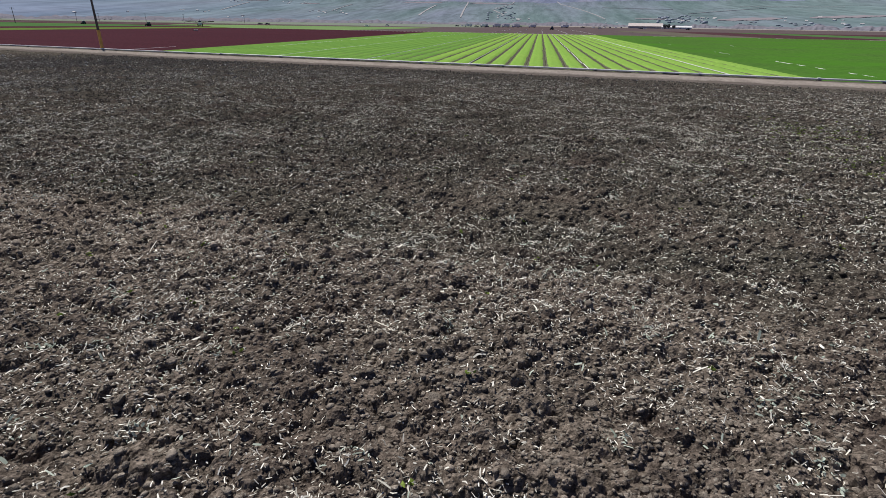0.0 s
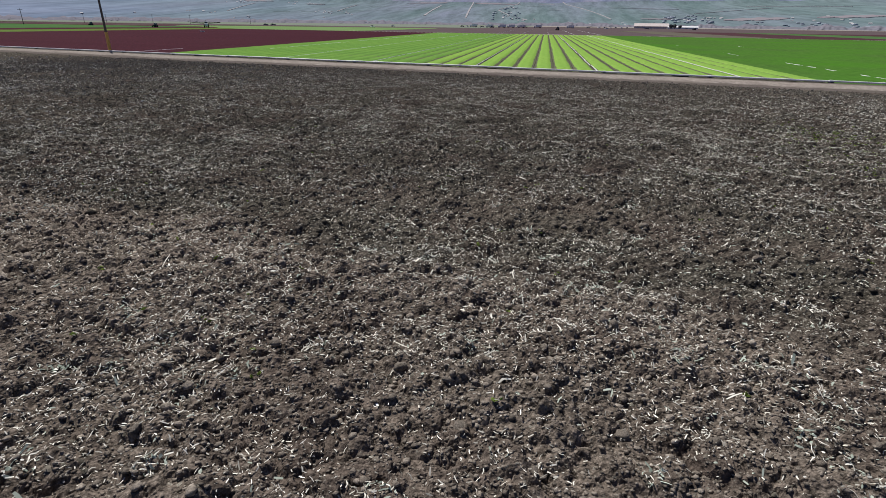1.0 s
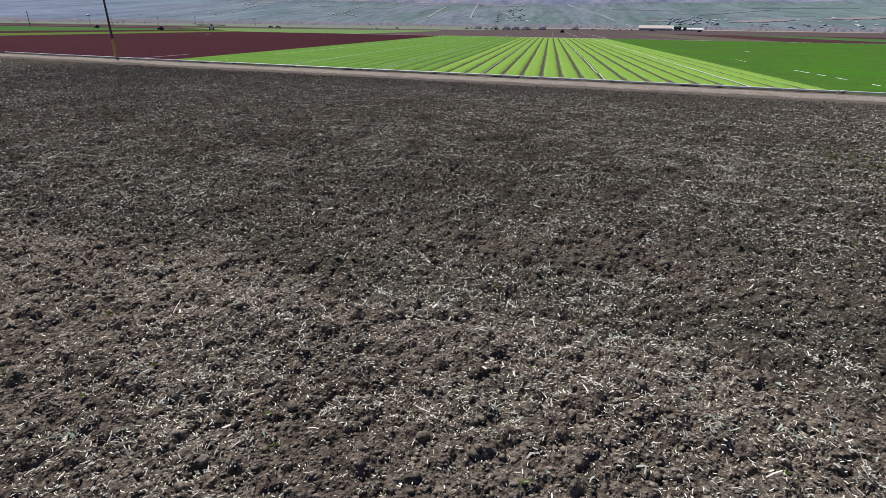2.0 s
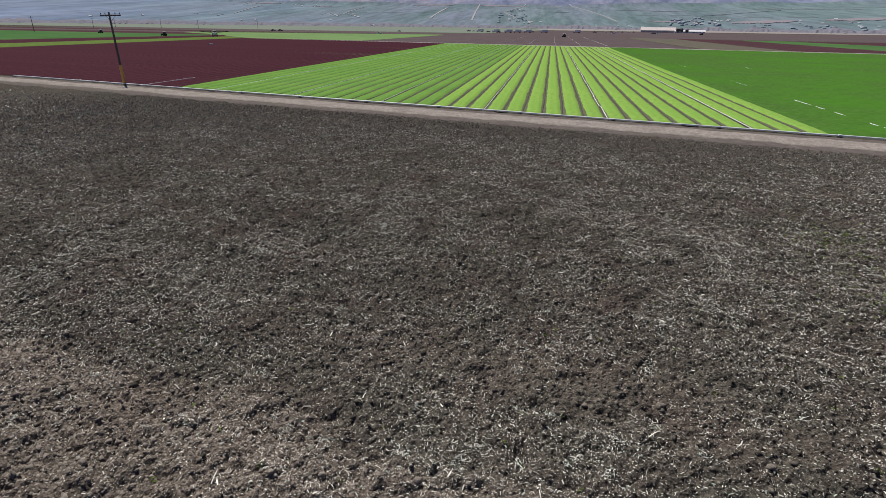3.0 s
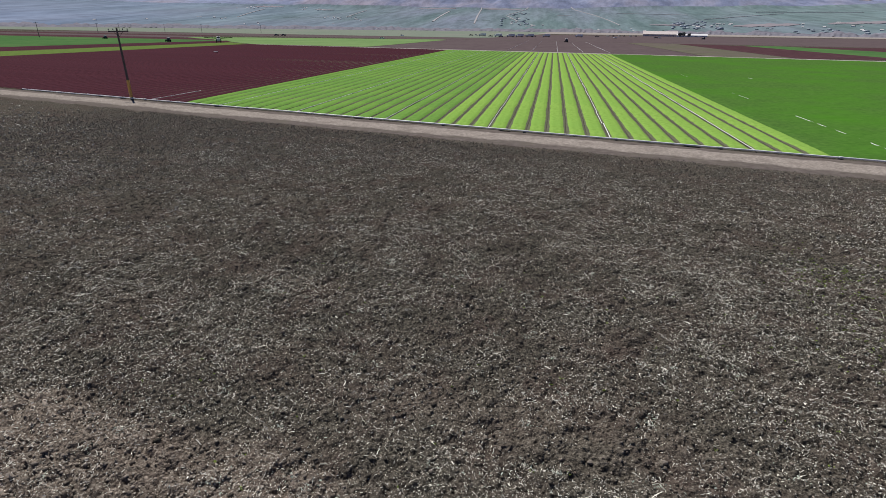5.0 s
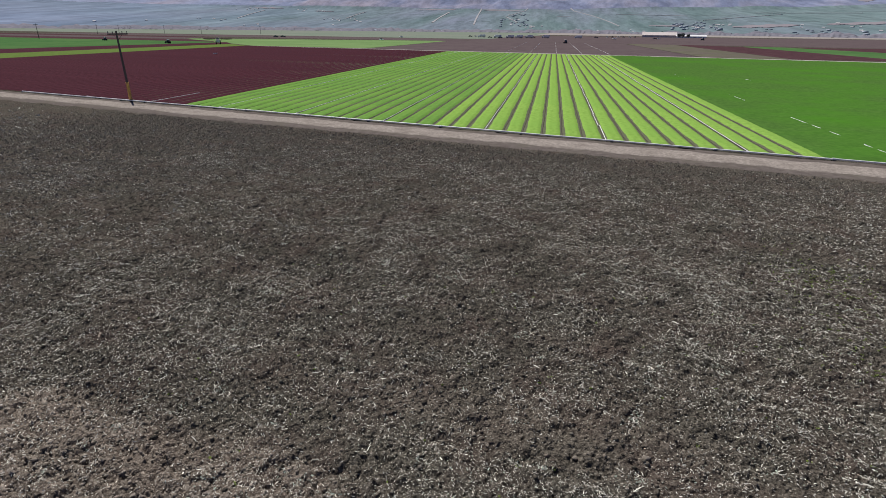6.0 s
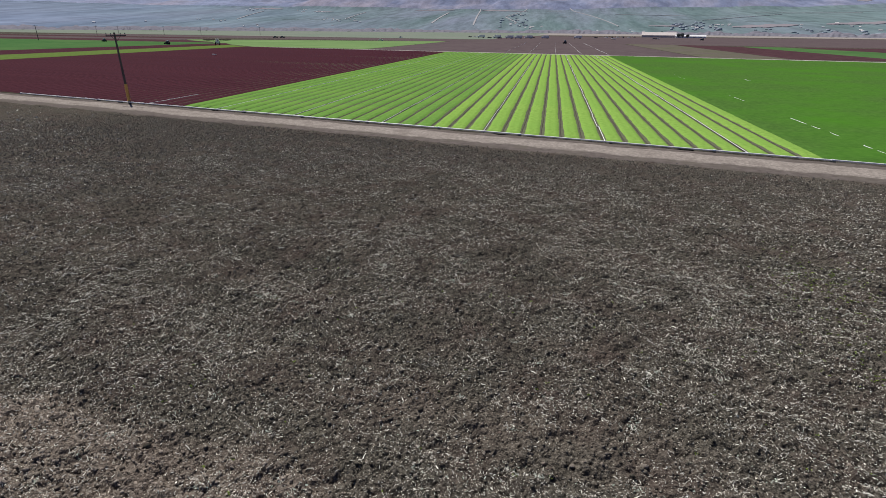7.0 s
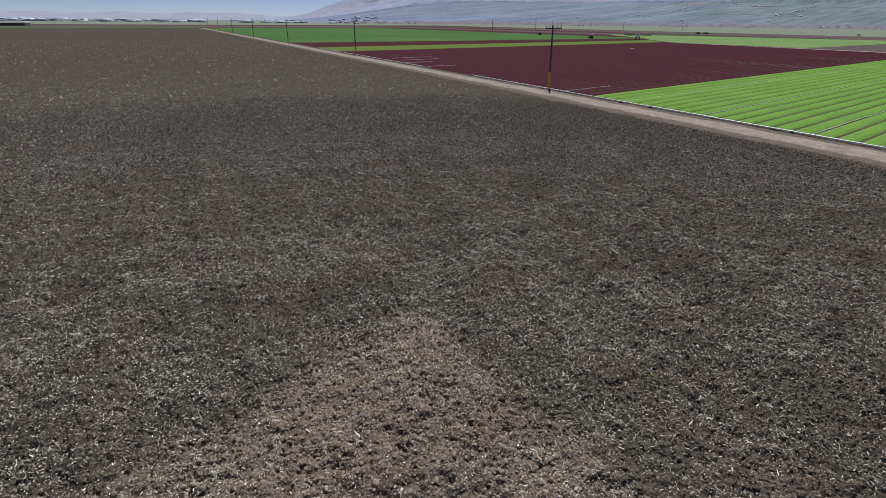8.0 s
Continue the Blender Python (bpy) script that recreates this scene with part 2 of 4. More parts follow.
# ---- ground: one sheet to the horizon, tilled and rough near the flight ----
# a fan of rings round the flight, finer towards it
FAN_X, FAN_Y = -1.5, 1.0
fan_b = np.concatenate([np.arange(-102.0, 43.0, 0.25), np.linspace(43.0, 258.0, 80)[:-1]])
rings, ratio = [0.002] + [0.12 * k for k in range(1, 29)] + [3.5], 1.0052
while rings[-1] < 4740:
    if rings[-1] > 62:
        ratio = min(ratio * 1.01, 1.07)
    rings.append(rings[-1] * ratio)
fan_r = np.array(rings)
Bg, Rg = np.meshgrid(np.radians(fan_b), fan_r)
X, Y = FAN_X + Rg * np.sin(Bg), FAN_Y + Rg * np.cos(Bg)
V = Y + SLANT * X
CELL = np.sqrt(Rg * np.radians(np.append(np.diff(fan_b), 4.0))[None, :] * np.gradient(fan_r)[:, None])
in_field = 1 - smooth(V_SOIL - 1.2, V_SOIL + 0.4, V)


def cloddy(x, y):
    """1 in the coarse, cloddy pass of the plough, 0 in the finer tilth."""
    v = y + 0.209 * x + 0.6 * value_noise(x, y, 1.7, 5)
    return (1 - smooth(10.0, 11.6, v)) * smooth(-0.8, 0.9, x + 17.35 - 0.28 * (13.7 - y) + 0.5 * value_noise(x, y, 1.3, 6))


def soil_height(x, y, cell):
    v = y + SLANT * x
    c = cloddy(x, y)
    fine = 1 - smooth(0.6, 1.2, cell)
    h = (0.05 * value_noise(x, y, 2.3, 11) + 0.03 * value_noise(x, y, 0.8, 12) + 0.02 * np.sin(v * 2 * math.pi / 0.76 + 1.5 * value_noise(x, y, 2.0, 14))) * fine
    wx, wy = x + 0.035 * value_noise(x, y, 0.09, 15), y + 0.035 * value_noise(x, y, 0.09, 16)
    for size, low, more, limit, seed in ((1.3, 0.10, 0.0, 0.8, 19), (0.55, 0.115, 0.0, 0.42, 20), (0.24, 0.12, 0.02, 0.24, 21), (0.12, 0.046, 0.0, 0.09, 22)):
        h += (low + more * c) * lumps(wx, wy, size, seed) * (1 - smooth(limit * 0.7, limit, cell))
    return h - 0.12


Z = soil_height(X, Y, CELL) * in_field - 0.05 * (1 - in_field)
nr, nb = X.shape
idx = np.arange(nr * nb).reshape(nr, nb)
nxt = np.roll(idx, -1, axis=1)
quads = np.stack([idx[:-1], nxt[:-1], nxt[1:], idx[1:]], -1).reshape(-1, 4)
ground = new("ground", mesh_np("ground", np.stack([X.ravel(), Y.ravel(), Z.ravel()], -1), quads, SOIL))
dry_or_haze = ground.data.attributes.new("dry_or_haze", "FLOAT", "POINT")
dry_or_haze.data.foreach_set("value", np.clip(cloddy(X, Y) + np.where(CELL < 0.6, 0.18 * np.sin(V * 2 * math.pi / 4.6 + 1.2 * value_noise(X, Y, 6.0, 17)) + 0.2 * value_noise(X, Y, 2.5, 18), 0), 0, 1).astype(np.float32).ravel())
tagged(ground, "dark brown tilled soil with clods and dry crop residue", "soil field", kind="structure")


def soil_z(x, y):
    """The height of the soil sheet at places, from the same fan."""
    r = np.hypot(x - FAN_X, y - FAN_Y)
    b = np.degrees(np.arctan2(x - FAN_X, y - FAN_Y))
    b = np.where(b < -102, b + 360, b)
    i = np.clip(np.searchsorted(fan_b, b) - 1, 0, len(fan_b) - 2)
    j = np.clip(np.searchsorted(fan_r, r) - 1, 0, len(fan_r) - 2)
    fb, fr = (b - fan_b[i]) / (fan_b[i + 1] - fan_b[i]), (r - fan_r[j]) / (fan_r[j + 1] - fan_r[j])
    return (Z[j, i] * (1 - fb) + Z[j, i + 1] * fb) * (1 - fr) + (Z[j + 1, i] * (1 - fb) + Z[j + 1, i + 1] * fb) * fr


# ---- dirt road between the tilled soil and the crops ----
VERGE = material("road_verge", (0.095, 0.080, 0.072), (0.165, 0.142, 0.128), 0.7, 0.95, bump=0.03, bump_size=0.12, patch=(0.13, 0.115, 0.095), patch_size=3.0)
rx = np.concatenate([np.arange(-652, -120, 3.0), np.arange(-120, 60, 0.5), np.arange(60, 220, 3.0)])


def road_strip(name, label, mat, v0, v1, z, ragged, seed):
    """A strip along the road with ragged edges, a crown and wheel ruts."""
    RX, T = np.meshgrid(rx, np.linspace(0, 1, 12))
    side = np.where(T < 0.5, 1, -1)
    rag = ragged * (value_noise(RX, side * 9.0, 2.6, seed) + 0.5 * value_noise(RX, side * 9.0, 0.8, seed + 1)) * np.abs(2 * T - 1) ** 2
    RV = v0 + (v1 - v0) * T + rag
    rut = np.exp(-((T - 0.25) / 0.1) ** 2) + np.exp(-((T - 0.75) / 0.1) ** 2)
    RZ = z - 0.02 * rut + 0.015 * value_noise(RX, RV, 0.9, seed + 2)
    RZ[0, :] = RZ[-1, :] = -0.15
    return tagged(new(name, sheet(name, RX, RV - SLANT * RX, RZ, mat)), label, "dirt road", kind="structure")


road_strip("road_verge", "darker loose soil beside the dirt road", VERGE, V_SOIL, V_PIPE + 0.6, 0.0, 0.35, 31)
road_strip("road", "pale compacted dirt farm road with wheel ruts", ROAD, V_SOIL + 2.0, V_PIPE - 1.3, 0.045, 0.5, 35)


# ---- crop beds ----
def bed_mesh(name, half, z0, z1, mat, v0, v1, rough_z, seed, cross=7, first=0.3, most=2.0, power=9):
    """A long raised strip along y with aslant ends that run out; half: half its width; uneven top."""
    ys, s = [v0, v0 + 0.25], first
    while ys[-1] < v1 - most:
        s = min(s * 1.015, most)
        ys.append(ys[-1] + s)
    ys.append(v1)
    U, Vv = np.meshgrid(np.linspace(-1, 1, cross), np.array(ys))
    rng = np.random.default_rng(seed)
    prof = np.sqrt(np.clip(1 - np.abs(U) ** power, 0, 1)) * (0.25 + 0.75 * smooth(0, 1.6, Vv - v0)) * smooth(0, 2.0, v1 - Vv)
    zz = z0 + (z1 - z0) * prof + rough_z * rng.uniform(-1, 1, U.shape) * prof
    xx = U * half + rough_z * rng.uniform(-1, 1, U.shape) + 0.05 * value_noise(Vv, np.zeros_like(Vv), 9.0, seed) + 0.03 * value_noise(Vv, U, 1.6, seed + 1) * (half > 0.7)
    return sheet(name, xx, Vv - SLANT * xx, zz, mat)


ridge_me = bed_mesh("soil_ridge", 0.98, -0.03, 0.06, FURROW, V_PIPE + 0.5, V_FAR, 0.01, 41, 5, 2.0, 9.0)


def crop_bed(label, group, half, mat, seed, power=9, top=0.13):
    bed = new("lettuce_bed")
    share("soil_ridge", ridge_me, bed)
    share("leaf_canopy", bed_mesh("leaf_canopy", half, 0.0, top, mat, V_PIPE + 0.7, V_FAR - 0.4, 0.014, seed, power=power), bed)
    return tagged(bed, label, "lettuce bed", group)


def lay_beds(bed, start, count, step):
    """A row of copies of a bed from that x on."""
    for k in range(count):
        x = start + (k + 0.5) * step
        m = pose(x, -SLANT * x, 0)
        if k == 0:
            bed.matrix_basis = m
        else:
            copy_thing(bed, m)


lay_beds(crop_bed("raised bed of bright yellow-green lettuce beside bare furrows", "bright lettuce beds", 0.79, LETTUCE, 51), -7 * BED, 18, BED)
lay_beds(crop_bed("raised bed of mid-green lettuce beside dark furrows", "green lettuce beds", 0.84, LETTUCE_MID, 52, 5), -25 * BED, 18, BED)
lay_beds(crop_bed("raised bed of dark red lettuce beside narrow furrows", "red lettuce beds", 0.86, LETTUCE_RED, 53, 1.6, 0.12), -84 * BED, 59, BED)


def crop_field(name, label, category, mat, corners, h=0.25, cell=6.0, rough=0.05, seed=1, slant=FAR_SLANT):
    """A field of one crop as one low, uneven mass with sides; corners: (x, v) of the four corners in turn."""
    (ax, av), (bx, bv), (cx, cv), (dx, dv) = corners
    nu = int(min(max(2, max(math.hypot(bx - ax, bv - av), math.hypot(cx - dx, cv - dv)) / cell), 160))
    nw = int(min(max(2, max(math.hypot(dx - ax, dv - av), math.hypot(cx - bx, cv - bv)) / cell), 160))
    U, W = np.meshgrid(np.linspace(0, 1, nu + 1), np.linspace(0, 1, nw + 1))
    xx = (ax * (1 - U) + bx * U) * (1 - W) + (dx * (1 - U) + cx * U) * W
    vv = (av * (1 - U) + bv * U) * (1 - W) + (dv * (1 - U) + cv * U) * W
    rng = np.random.default_rng(seed)
    zz = h + rough * rng.uniform(-1, 1, U.shape)
    rim = (U == 0) | (U == 1) | (W == 0) | (W == 1)
    zz[rim] = -0.06
    ob = new(name, sheet(name, xx, vv - slant * xx, zz, mat, shade=False))
    return tagged(ob, label, category, kind="stuff")


crop_field("lettuce_field", "dense dark green lettuce crop in a broad field", "lettuce field", LETTUCE_DARK,
           [(21.5, V_PIPE + 0.9), (260, V_PIPE + 0.9), (260, V_FAR), (21.5, V_FAR)], 0.15, 1.4, 0.05, 61, SLANT)

# fields past the far headland, corner by corner as (x, v)
TRACK = material("pale_dirt_track", (0.36, 0.33, 0.30), (0.46, 0.43, 0.40), 2.0, 0.95)
WEEDY = material("distant_weedy_soil", (0.10, 0.095, 0.07), (0.14, 0.135, 0.095), 6.0, 0.95, patch=(0.135, 0.108, 0.104), patch_size=30.0)
for name, label, category, mat, corners, h in (
    ("farm_track", "pale dirt track at the far end of the crops", "farm track", TRACK, [(-176, 265.8), (270, 265.8), (270, 271), (-172, 271)], 0.05),
    ("crop_field", "yellow-green crop strip beside the red lettuce", "crop field", OLIVE, [(-203, 65.6), (-174.5, 65.0), (-171, 270), (-197, 290)], 0.25),
    ("crop_field", "narrow strip of dark red lettuce", "crop field", LETTUCE_RED, [(-247, 66.7), (-204, 65.6), (-198, 290), (-219, 322)], 0.25),
    ("crop_field", "broad field of mid-green leafy crop", "crop field", FAR_GREEN, [(-645, 76.0), (-248, 66.7), (-220, 324), (-655, 300)], 0.25),
    ("crop_field", "distant strip of dark red lettuce", "crop field", FAR_DARK, [(-655, 303), (-222, 328), (-300, 368), (-655, 345)], 0.25),
    ("crop_field", "distant strip of pale bare soil", "bare field", FAR_BARE, [(-900, 347), (-303, 374), (-322, 430), (-900, 400)], 0.12),
    ("crop_field", "distant strip of dark crop", "crop field", FAR_DARK, [(-900, 403), (-324, 432), (-330, 470), (-900, 450)], 0.2),
    ("crop_field", "light green crop in a distant field", "crop field", FAR_LIGHT, [(-170, 272), (-99, 277), (-93, 482), (-310, 385)], 0.25),
    ("crop_field", "bare brown beds with irrigation lines", "bare field", FAR_BARE, [(-97, 272), (60, 272), (55, 500), (-91, 500)], 0.12),
    ("crop_field", "weedy brown and green ground", "bare field", WEEDY, [(61, 272), (93, 272), (91, 500), (56, 500)], 0.15),
    ("crop_field", "distant wedge of dark red lettuce", "crop field", FAR_DARK, [(94, 272), (137, 285), (130, 460), (92, 500)], 0.25),
    ("crop_field", "distant strip of green lettuce", "crop field", FAR_GREEN, [(138, 285), (190, 320), (155, 470), (131, 480)], 0.25),
    ("crop_field", "dark red lettuce beyond the green strip", "crop field", FAR_DARK, [(191, 320), (330, 330), (300, 490), (157, 470)], 0.25),
    ("crop_field", "dull brown bare soil of a far field", "bare field", FAR_BARE, [(-80, 505), (420, 505), (760, 1180), (-60, 1010)], 0.1),
    ("crop_field", "dull brown strip behind light green crop", "bare field", FAR_BARE, [(-640, 480), (-85, 490), (-70, 600), (-640, 580)], 0.12),
    ("crop_field", "pale green pasture in the far valley", "pasture", FAR_PALE, [(-1500, 600), (-65, 610), (40, 1850), (-1800, 1750)], 0.1),
    ("crop_field", "pale dry ground along the valley edge", "dry ground", FAR_TAN, [(-50, 1200), (900, 1220), (1300, 1560), (-40, 1860)], 0.1),
    ("crop_field", "thin green strip beyond the tilled field", "crop field", FAR_GREEN, [(-720, -760), (-656, -760), (-656, 74), (-720, 74)], 0.2),
    ("crop_field", "bare soil strip far across the plain", "bare field", FAR_BARE, [(-900, -900), (-723, -760), (-723, 340), (-900, 340)], 0.12),
    ("crop_field", "dark crop strip far across the plain", "crop field", FAR_DARK, [(-980, -1000), (-903, -900), (-903, 340), (-980, 340)], 0.2),
    ("crop_field", "pale green fields far across the plain", "pasture", FAR_PALE, [(-4200, -2600), (-983, -1000), (-983, 590), (-4200, 1500)], 0.1),
):
    span = max(abs(corners[1][0] - corners[0][0]), abs(corners[2][1] - corners[1][1]))
    crop_field(name, label, category, mat, corners, h, max(4.0, span / 40), 0.04, 62)

# ---- hills beyond the valley ----
def hill_foot(b):
    return 1950 - 14 * np.clip(b, 0, 90)


def hill_z(r, b):
    """Height at distance r and bearing b (degrees, 0 along the beds)."""
    fade = smooth(-68, -46, b)
    d = r - hill_foot(b)
    x, y = r * np.sin(np.radians(b)), r * np.cos(np.radians(b))
    z = 0.085 * np.clip(d, 0, 1250)
    up = np.clip(d - 1150, 0, None)
    z = z + up * (0.20 + 0.10 * value_noise(x, y, 520, 71) + 0.05 * value_noise(x, y, 210, 72)) + 0.05 * np.minimum(up, 300) * value_noise(x, y, 90, 73)
    return z * fade - 2.0 * (d < 0) * 0 - 0.3


def polar_sheet(name, r_lo, r_hi, nr, b_lo, b_hi, nb, mat, lift=0.0):
    B, T = np.meshgrid(np.linspace(b_lo, b_hi, nb), np.linspace(0, 1, nr))
    base = hill_foot(B)
    R = (base + r_lo) * (1 - T) + (base + r_hi) * T
    R = np.minimum(R, 4780)
    me = sheet(name, R * np.sin(np.radians(B)), R * np.cos(np.radians(B)), hill_z(R, B) + lift, mat)
    # haze painted into the colour deepens towards the open end of the valley
    me.attributes.new("dry_or_haze", "FLOAT", "POINT").data.foreach_set("value", (1 - smooth(-58, -10, B + 5 * value_noise(R * np.sin(np.radians(B)), R, 300, 77))).astype(np.float32).ravel())
    return me


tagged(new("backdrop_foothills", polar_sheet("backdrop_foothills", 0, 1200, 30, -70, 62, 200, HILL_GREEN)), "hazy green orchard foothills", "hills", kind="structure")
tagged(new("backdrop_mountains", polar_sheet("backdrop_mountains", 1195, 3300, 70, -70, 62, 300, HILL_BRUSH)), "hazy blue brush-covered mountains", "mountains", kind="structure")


# a low hazy ridge along the open end of the valley
RB, RT = np.meshgrid(np.linspace(-118, -46, 160), np.linspace(0, 1, 6))
RR = 4300 + 420 * RT
ridge_h = (44 + 14 * value_noise(RB * 60, RB * 0, 420, 75) + 8 * value_noise(RB * 60, RB * 0, 110, 76)) * RT
# the ridge's pale blue base colour paints the air haze over it
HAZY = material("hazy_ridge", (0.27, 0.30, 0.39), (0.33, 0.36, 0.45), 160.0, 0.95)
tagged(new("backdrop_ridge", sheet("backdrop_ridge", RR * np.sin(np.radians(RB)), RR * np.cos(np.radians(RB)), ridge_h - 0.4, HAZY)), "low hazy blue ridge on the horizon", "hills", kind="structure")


def hill_place(b, r, lift=0.0):
    return Vector((r * math.sin(radians(b)), r * math.cos(radians(b)), float(hill_z(np.array(float(r)), np.array(float(b)))) + lift))


def draped(name, label, category, mat, b0, r0, b1, r1, wide, n=14, lift=1.5):
    """A strip laid on the hillside from one bearing and distance to another."""
    pts = [hill_place(b0 + (b1 - b0) * i / n, r0 + (r1 - r0) * i / n, lift) for i in range(n + 1)]
    side = (pts[-1] - pts[0]).cross(Vector((0, 0, 1))).normalized() * wide / 2
    rng = random.Random(int(r0))
    bm = bmesh.new()
    rows = []
    for p in pts:
        i = pts.index(p)
        k = rng.uniform(0.75, 1.15) if wide < 40 else math.sin(math.pi * (i + 0.3) / (n + 0.6)) ** 0.5 * (0.75 + 0.2 * math.sin(i * 0.55 + r0) + rng.uniform(-0.08, 0.08))
        a, c = p - side * k, p + side * k
        for q in (a, c):
            r, b = math.hypot(q.x, q.y), math.degrees(math.atan2(q.x, q.y))
            q.z = hill_place(b, r).z + lift
        rows.append((bm.verts.new(a), bm.verts.new(a - Vector((0, 0, 2))), bm.verts.new(c), bm.verts.new(c - Vector((0, 0, 2)))))
    for (a, al, c, cl), (e, el, g, gl) in zip(rows, rows[1:]):
        bm.faces.new((a, c, g, e))
        bm.faces.new((a, e, el, al))
        bm.faces.new((c, cl, gl, g))
    ob = part(name, bm, mat)
    return tagged(ob, label, category, kind="structure")


for b0, r0, b1, r1, wide in ((-11.84, 2311, -10.2, 2935, 26), (-7.82, 2230, -7.11, 3150, 20), (-4.74, 2666, -3.63, 2359, 16), (-4.6, 2700, -2.7, 3150, 14),
                             (1.31, 3150, 5.87, 2138, 14), (-0.86, 3099, 0.56, 3096, 22), (0.08, 2694, 1.39, 2677, 18), (5.48, 2765, 11.59, 2560, 16),
                             (-20.0, 2500, -18.2, 2900, 16), (13.0, 2300, 19.0, 2500, 14), (17.0, 2620, 24.5, 2450, 16), (-30.0, 2400, -27.5, 2900, 16)):
    draped("trim_hill_road", "pale dirt road on the far hillside", "hill road", HILL_ROAD, b0, r0, b1, r1, wide * 0.32)
for b0, r0, b1, r1, wide in ((15.4, 2000, 20.4, 2000, 170), (22.3, 2010, 27.5, 1990, 140), (8.5, 2130, 11.3, 2070, 60), (-28.4, 3060, -25.8, 3080, 120), (-13.5, 3090, -9.6, 3120, 60), (-7.0, 3120, -2.6, 3080, 70),
                             (-23.0, 2900, -21.2, 2900, 80), (24.0, 2900, 28.0, 2850, 110)):
    draped("trim_hill_clearing", "bare tan clearing on the far hillside", "clearing", HILL_TAN, b0, r0, b1, r1, wide * 0.75, 40)


# ---- far woods: clumps of uneven crowns, one mass ----
def ico(sub):
    bm = bmesh.new()
    bmesh.ops.create_icosphere(bm, subdivisions=sub, radius=1.0)
    v = np.array([p.co for p in bm.verts])
    f = np.array([[q.index for q in p.verts] for p in bm.faces])
    bm.free()
    return v, f


ICO1, ICO2 = ico(1), ico(2)
PYRAMID = (np.array([(1, 0.2, -0.5), (-0.1, 1, -0.5), (-1, -0.1, -0.5), (0.1, -1, -0.5), (0.1, 0.1, 0.9)], float), np.array([(0, 1, 4), (1, 2, 4), (2, 3, 4), (3, 0, 4)]))
SHARD = (np.array([(1, 0.1, -0.5), (-0.5, 0.8, -0.5), (-0.5, -0.8, -0.5), (0.1, 0.05, 0.9)], float), np.array([(0, 1, 3), (1, 2, 3), (2, 0, 3)]))
OCTA = (np.array([(1, 0, 0), (-1, 0, 0), (0, 1, 0), (0, -1, 0), (0, 0, 1), (0, 0, -1)], float),
        np.array([(0, 2, 4), (2, 1, 4), (1, 3, 4), (3, 0, 4), (2, 0, 5), (1, 2, 5), (3, 1, 5), (0, 3, 5)]))


def blobs(name, centres, sizes, mat, template, rng, jag=0.25, shade=False):
    """Many uneven lumps as one mesh; centres (n, 3), sizes (n, 3)."""
    v, f = template
    n, k = len(centres), len(v)
    turn = rng.uniform(0, 2 * math.pi, n)
    p = v[None] * (1 + jag * rng.uniform(-1, 1, (n, k, 1))) * sizes[:, None, :]
    c, s = np.cos(turn)[:, None], np.sin(turn)[:, None]
    q = np.stack([p[..., 0] * c - p[..., 1] * s, p[..., 0] * s + p[..., 1] * c, p[..., 2]], -1) + centres[:, None, :]
    faces = (f[None] + (np.arange(n) * k)[:, None, None]).reshape(-1, 3)
    return mesh_np(name, q.reshape(-1, 3), faces, mat, shade)


rng = np.random.default_rng(81)


def tree_belt(label, mat, count, lo, hi, near, far, wide, tall, gap, seed):
    """Crowns run together along the foot of the hills, from one bearing to another; gap: how much of it stays open."""
    b = rng.uniform(lo, hi, count)
    b = b[value_noise(b * 30.0, b * 0, 45, seed) > gap]
    r = hill_foot(b) + rng.uniform(near, far, len(b))
    k = rng.uniform(0.5, 1.0, len(b)) * (0.75 + 0.35 * value_noise(b * 30.0, b * 0, 20, seed + 1))
    high = tall * k
    size = np.stack([wide * rng.uniform(0.5, 1.0, len(b)), wide * rng.uniform(0.4, 0.7, len(b)), high * 0.6], -1)
    x, y = r * np.sin(np.radians(b)), r * np.cos(np.radians(b))
    z = np.where(r > hill_foot(b), hill_z(r, b), 0)
    tagged(new("far_woods", blobs("far_woods", np.stack([x, y, z + high * 0.4], -1), size, mat, ICO1, rng, 0.3, True)), label, "trees", kind="stuff")


# foliage colour raised close to the sky's, so haze is painted in
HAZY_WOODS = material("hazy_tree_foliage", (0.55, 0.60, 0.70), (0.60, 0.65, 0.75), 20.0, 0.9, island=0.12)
BB, BT = np.meshgrid(np.linspace(-60, 44, 2100), np.linspace(0, 1, 8))
BR = hill_foot(BB) - 110 + 170 * BT
belt_h = (5.5 + 3.0 * value_noise(BB * 34, BB * 0, 60, 82) + 2.6 * value_noise(BB * 34, BT * 9, 11, 83)) * smooth(0, 0.45, BT + 0.12 * value_noise(BB * 34, BT, 7, 87))
belt_z = np.where(BT > 0.99, -1.0, belt_h) + np.where(BR > hill_foot(BB), hill_z(BR, BB), 0.0)
tagged(new("far_woods", sheet("far_woods", BR * np.sin(np.radians(BB)), BR * np.cos(np.radians(BB)), belt_z, WOODS)), "bare grey-brown tree belt along the foot of the hills", "trees", kind="stuff")
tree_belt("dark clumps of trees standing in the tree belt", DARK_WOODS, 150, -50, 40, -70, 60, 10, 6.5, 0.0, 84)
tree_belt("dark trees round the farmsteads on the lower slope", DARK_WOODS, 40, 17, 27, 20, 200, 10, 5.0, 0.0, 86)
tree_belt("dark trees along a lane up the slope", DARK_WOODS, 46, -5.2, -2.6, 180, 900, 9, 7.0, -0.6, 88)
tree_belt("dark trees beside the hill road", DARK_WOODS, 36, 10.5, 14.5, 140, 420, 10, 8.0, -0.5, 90)
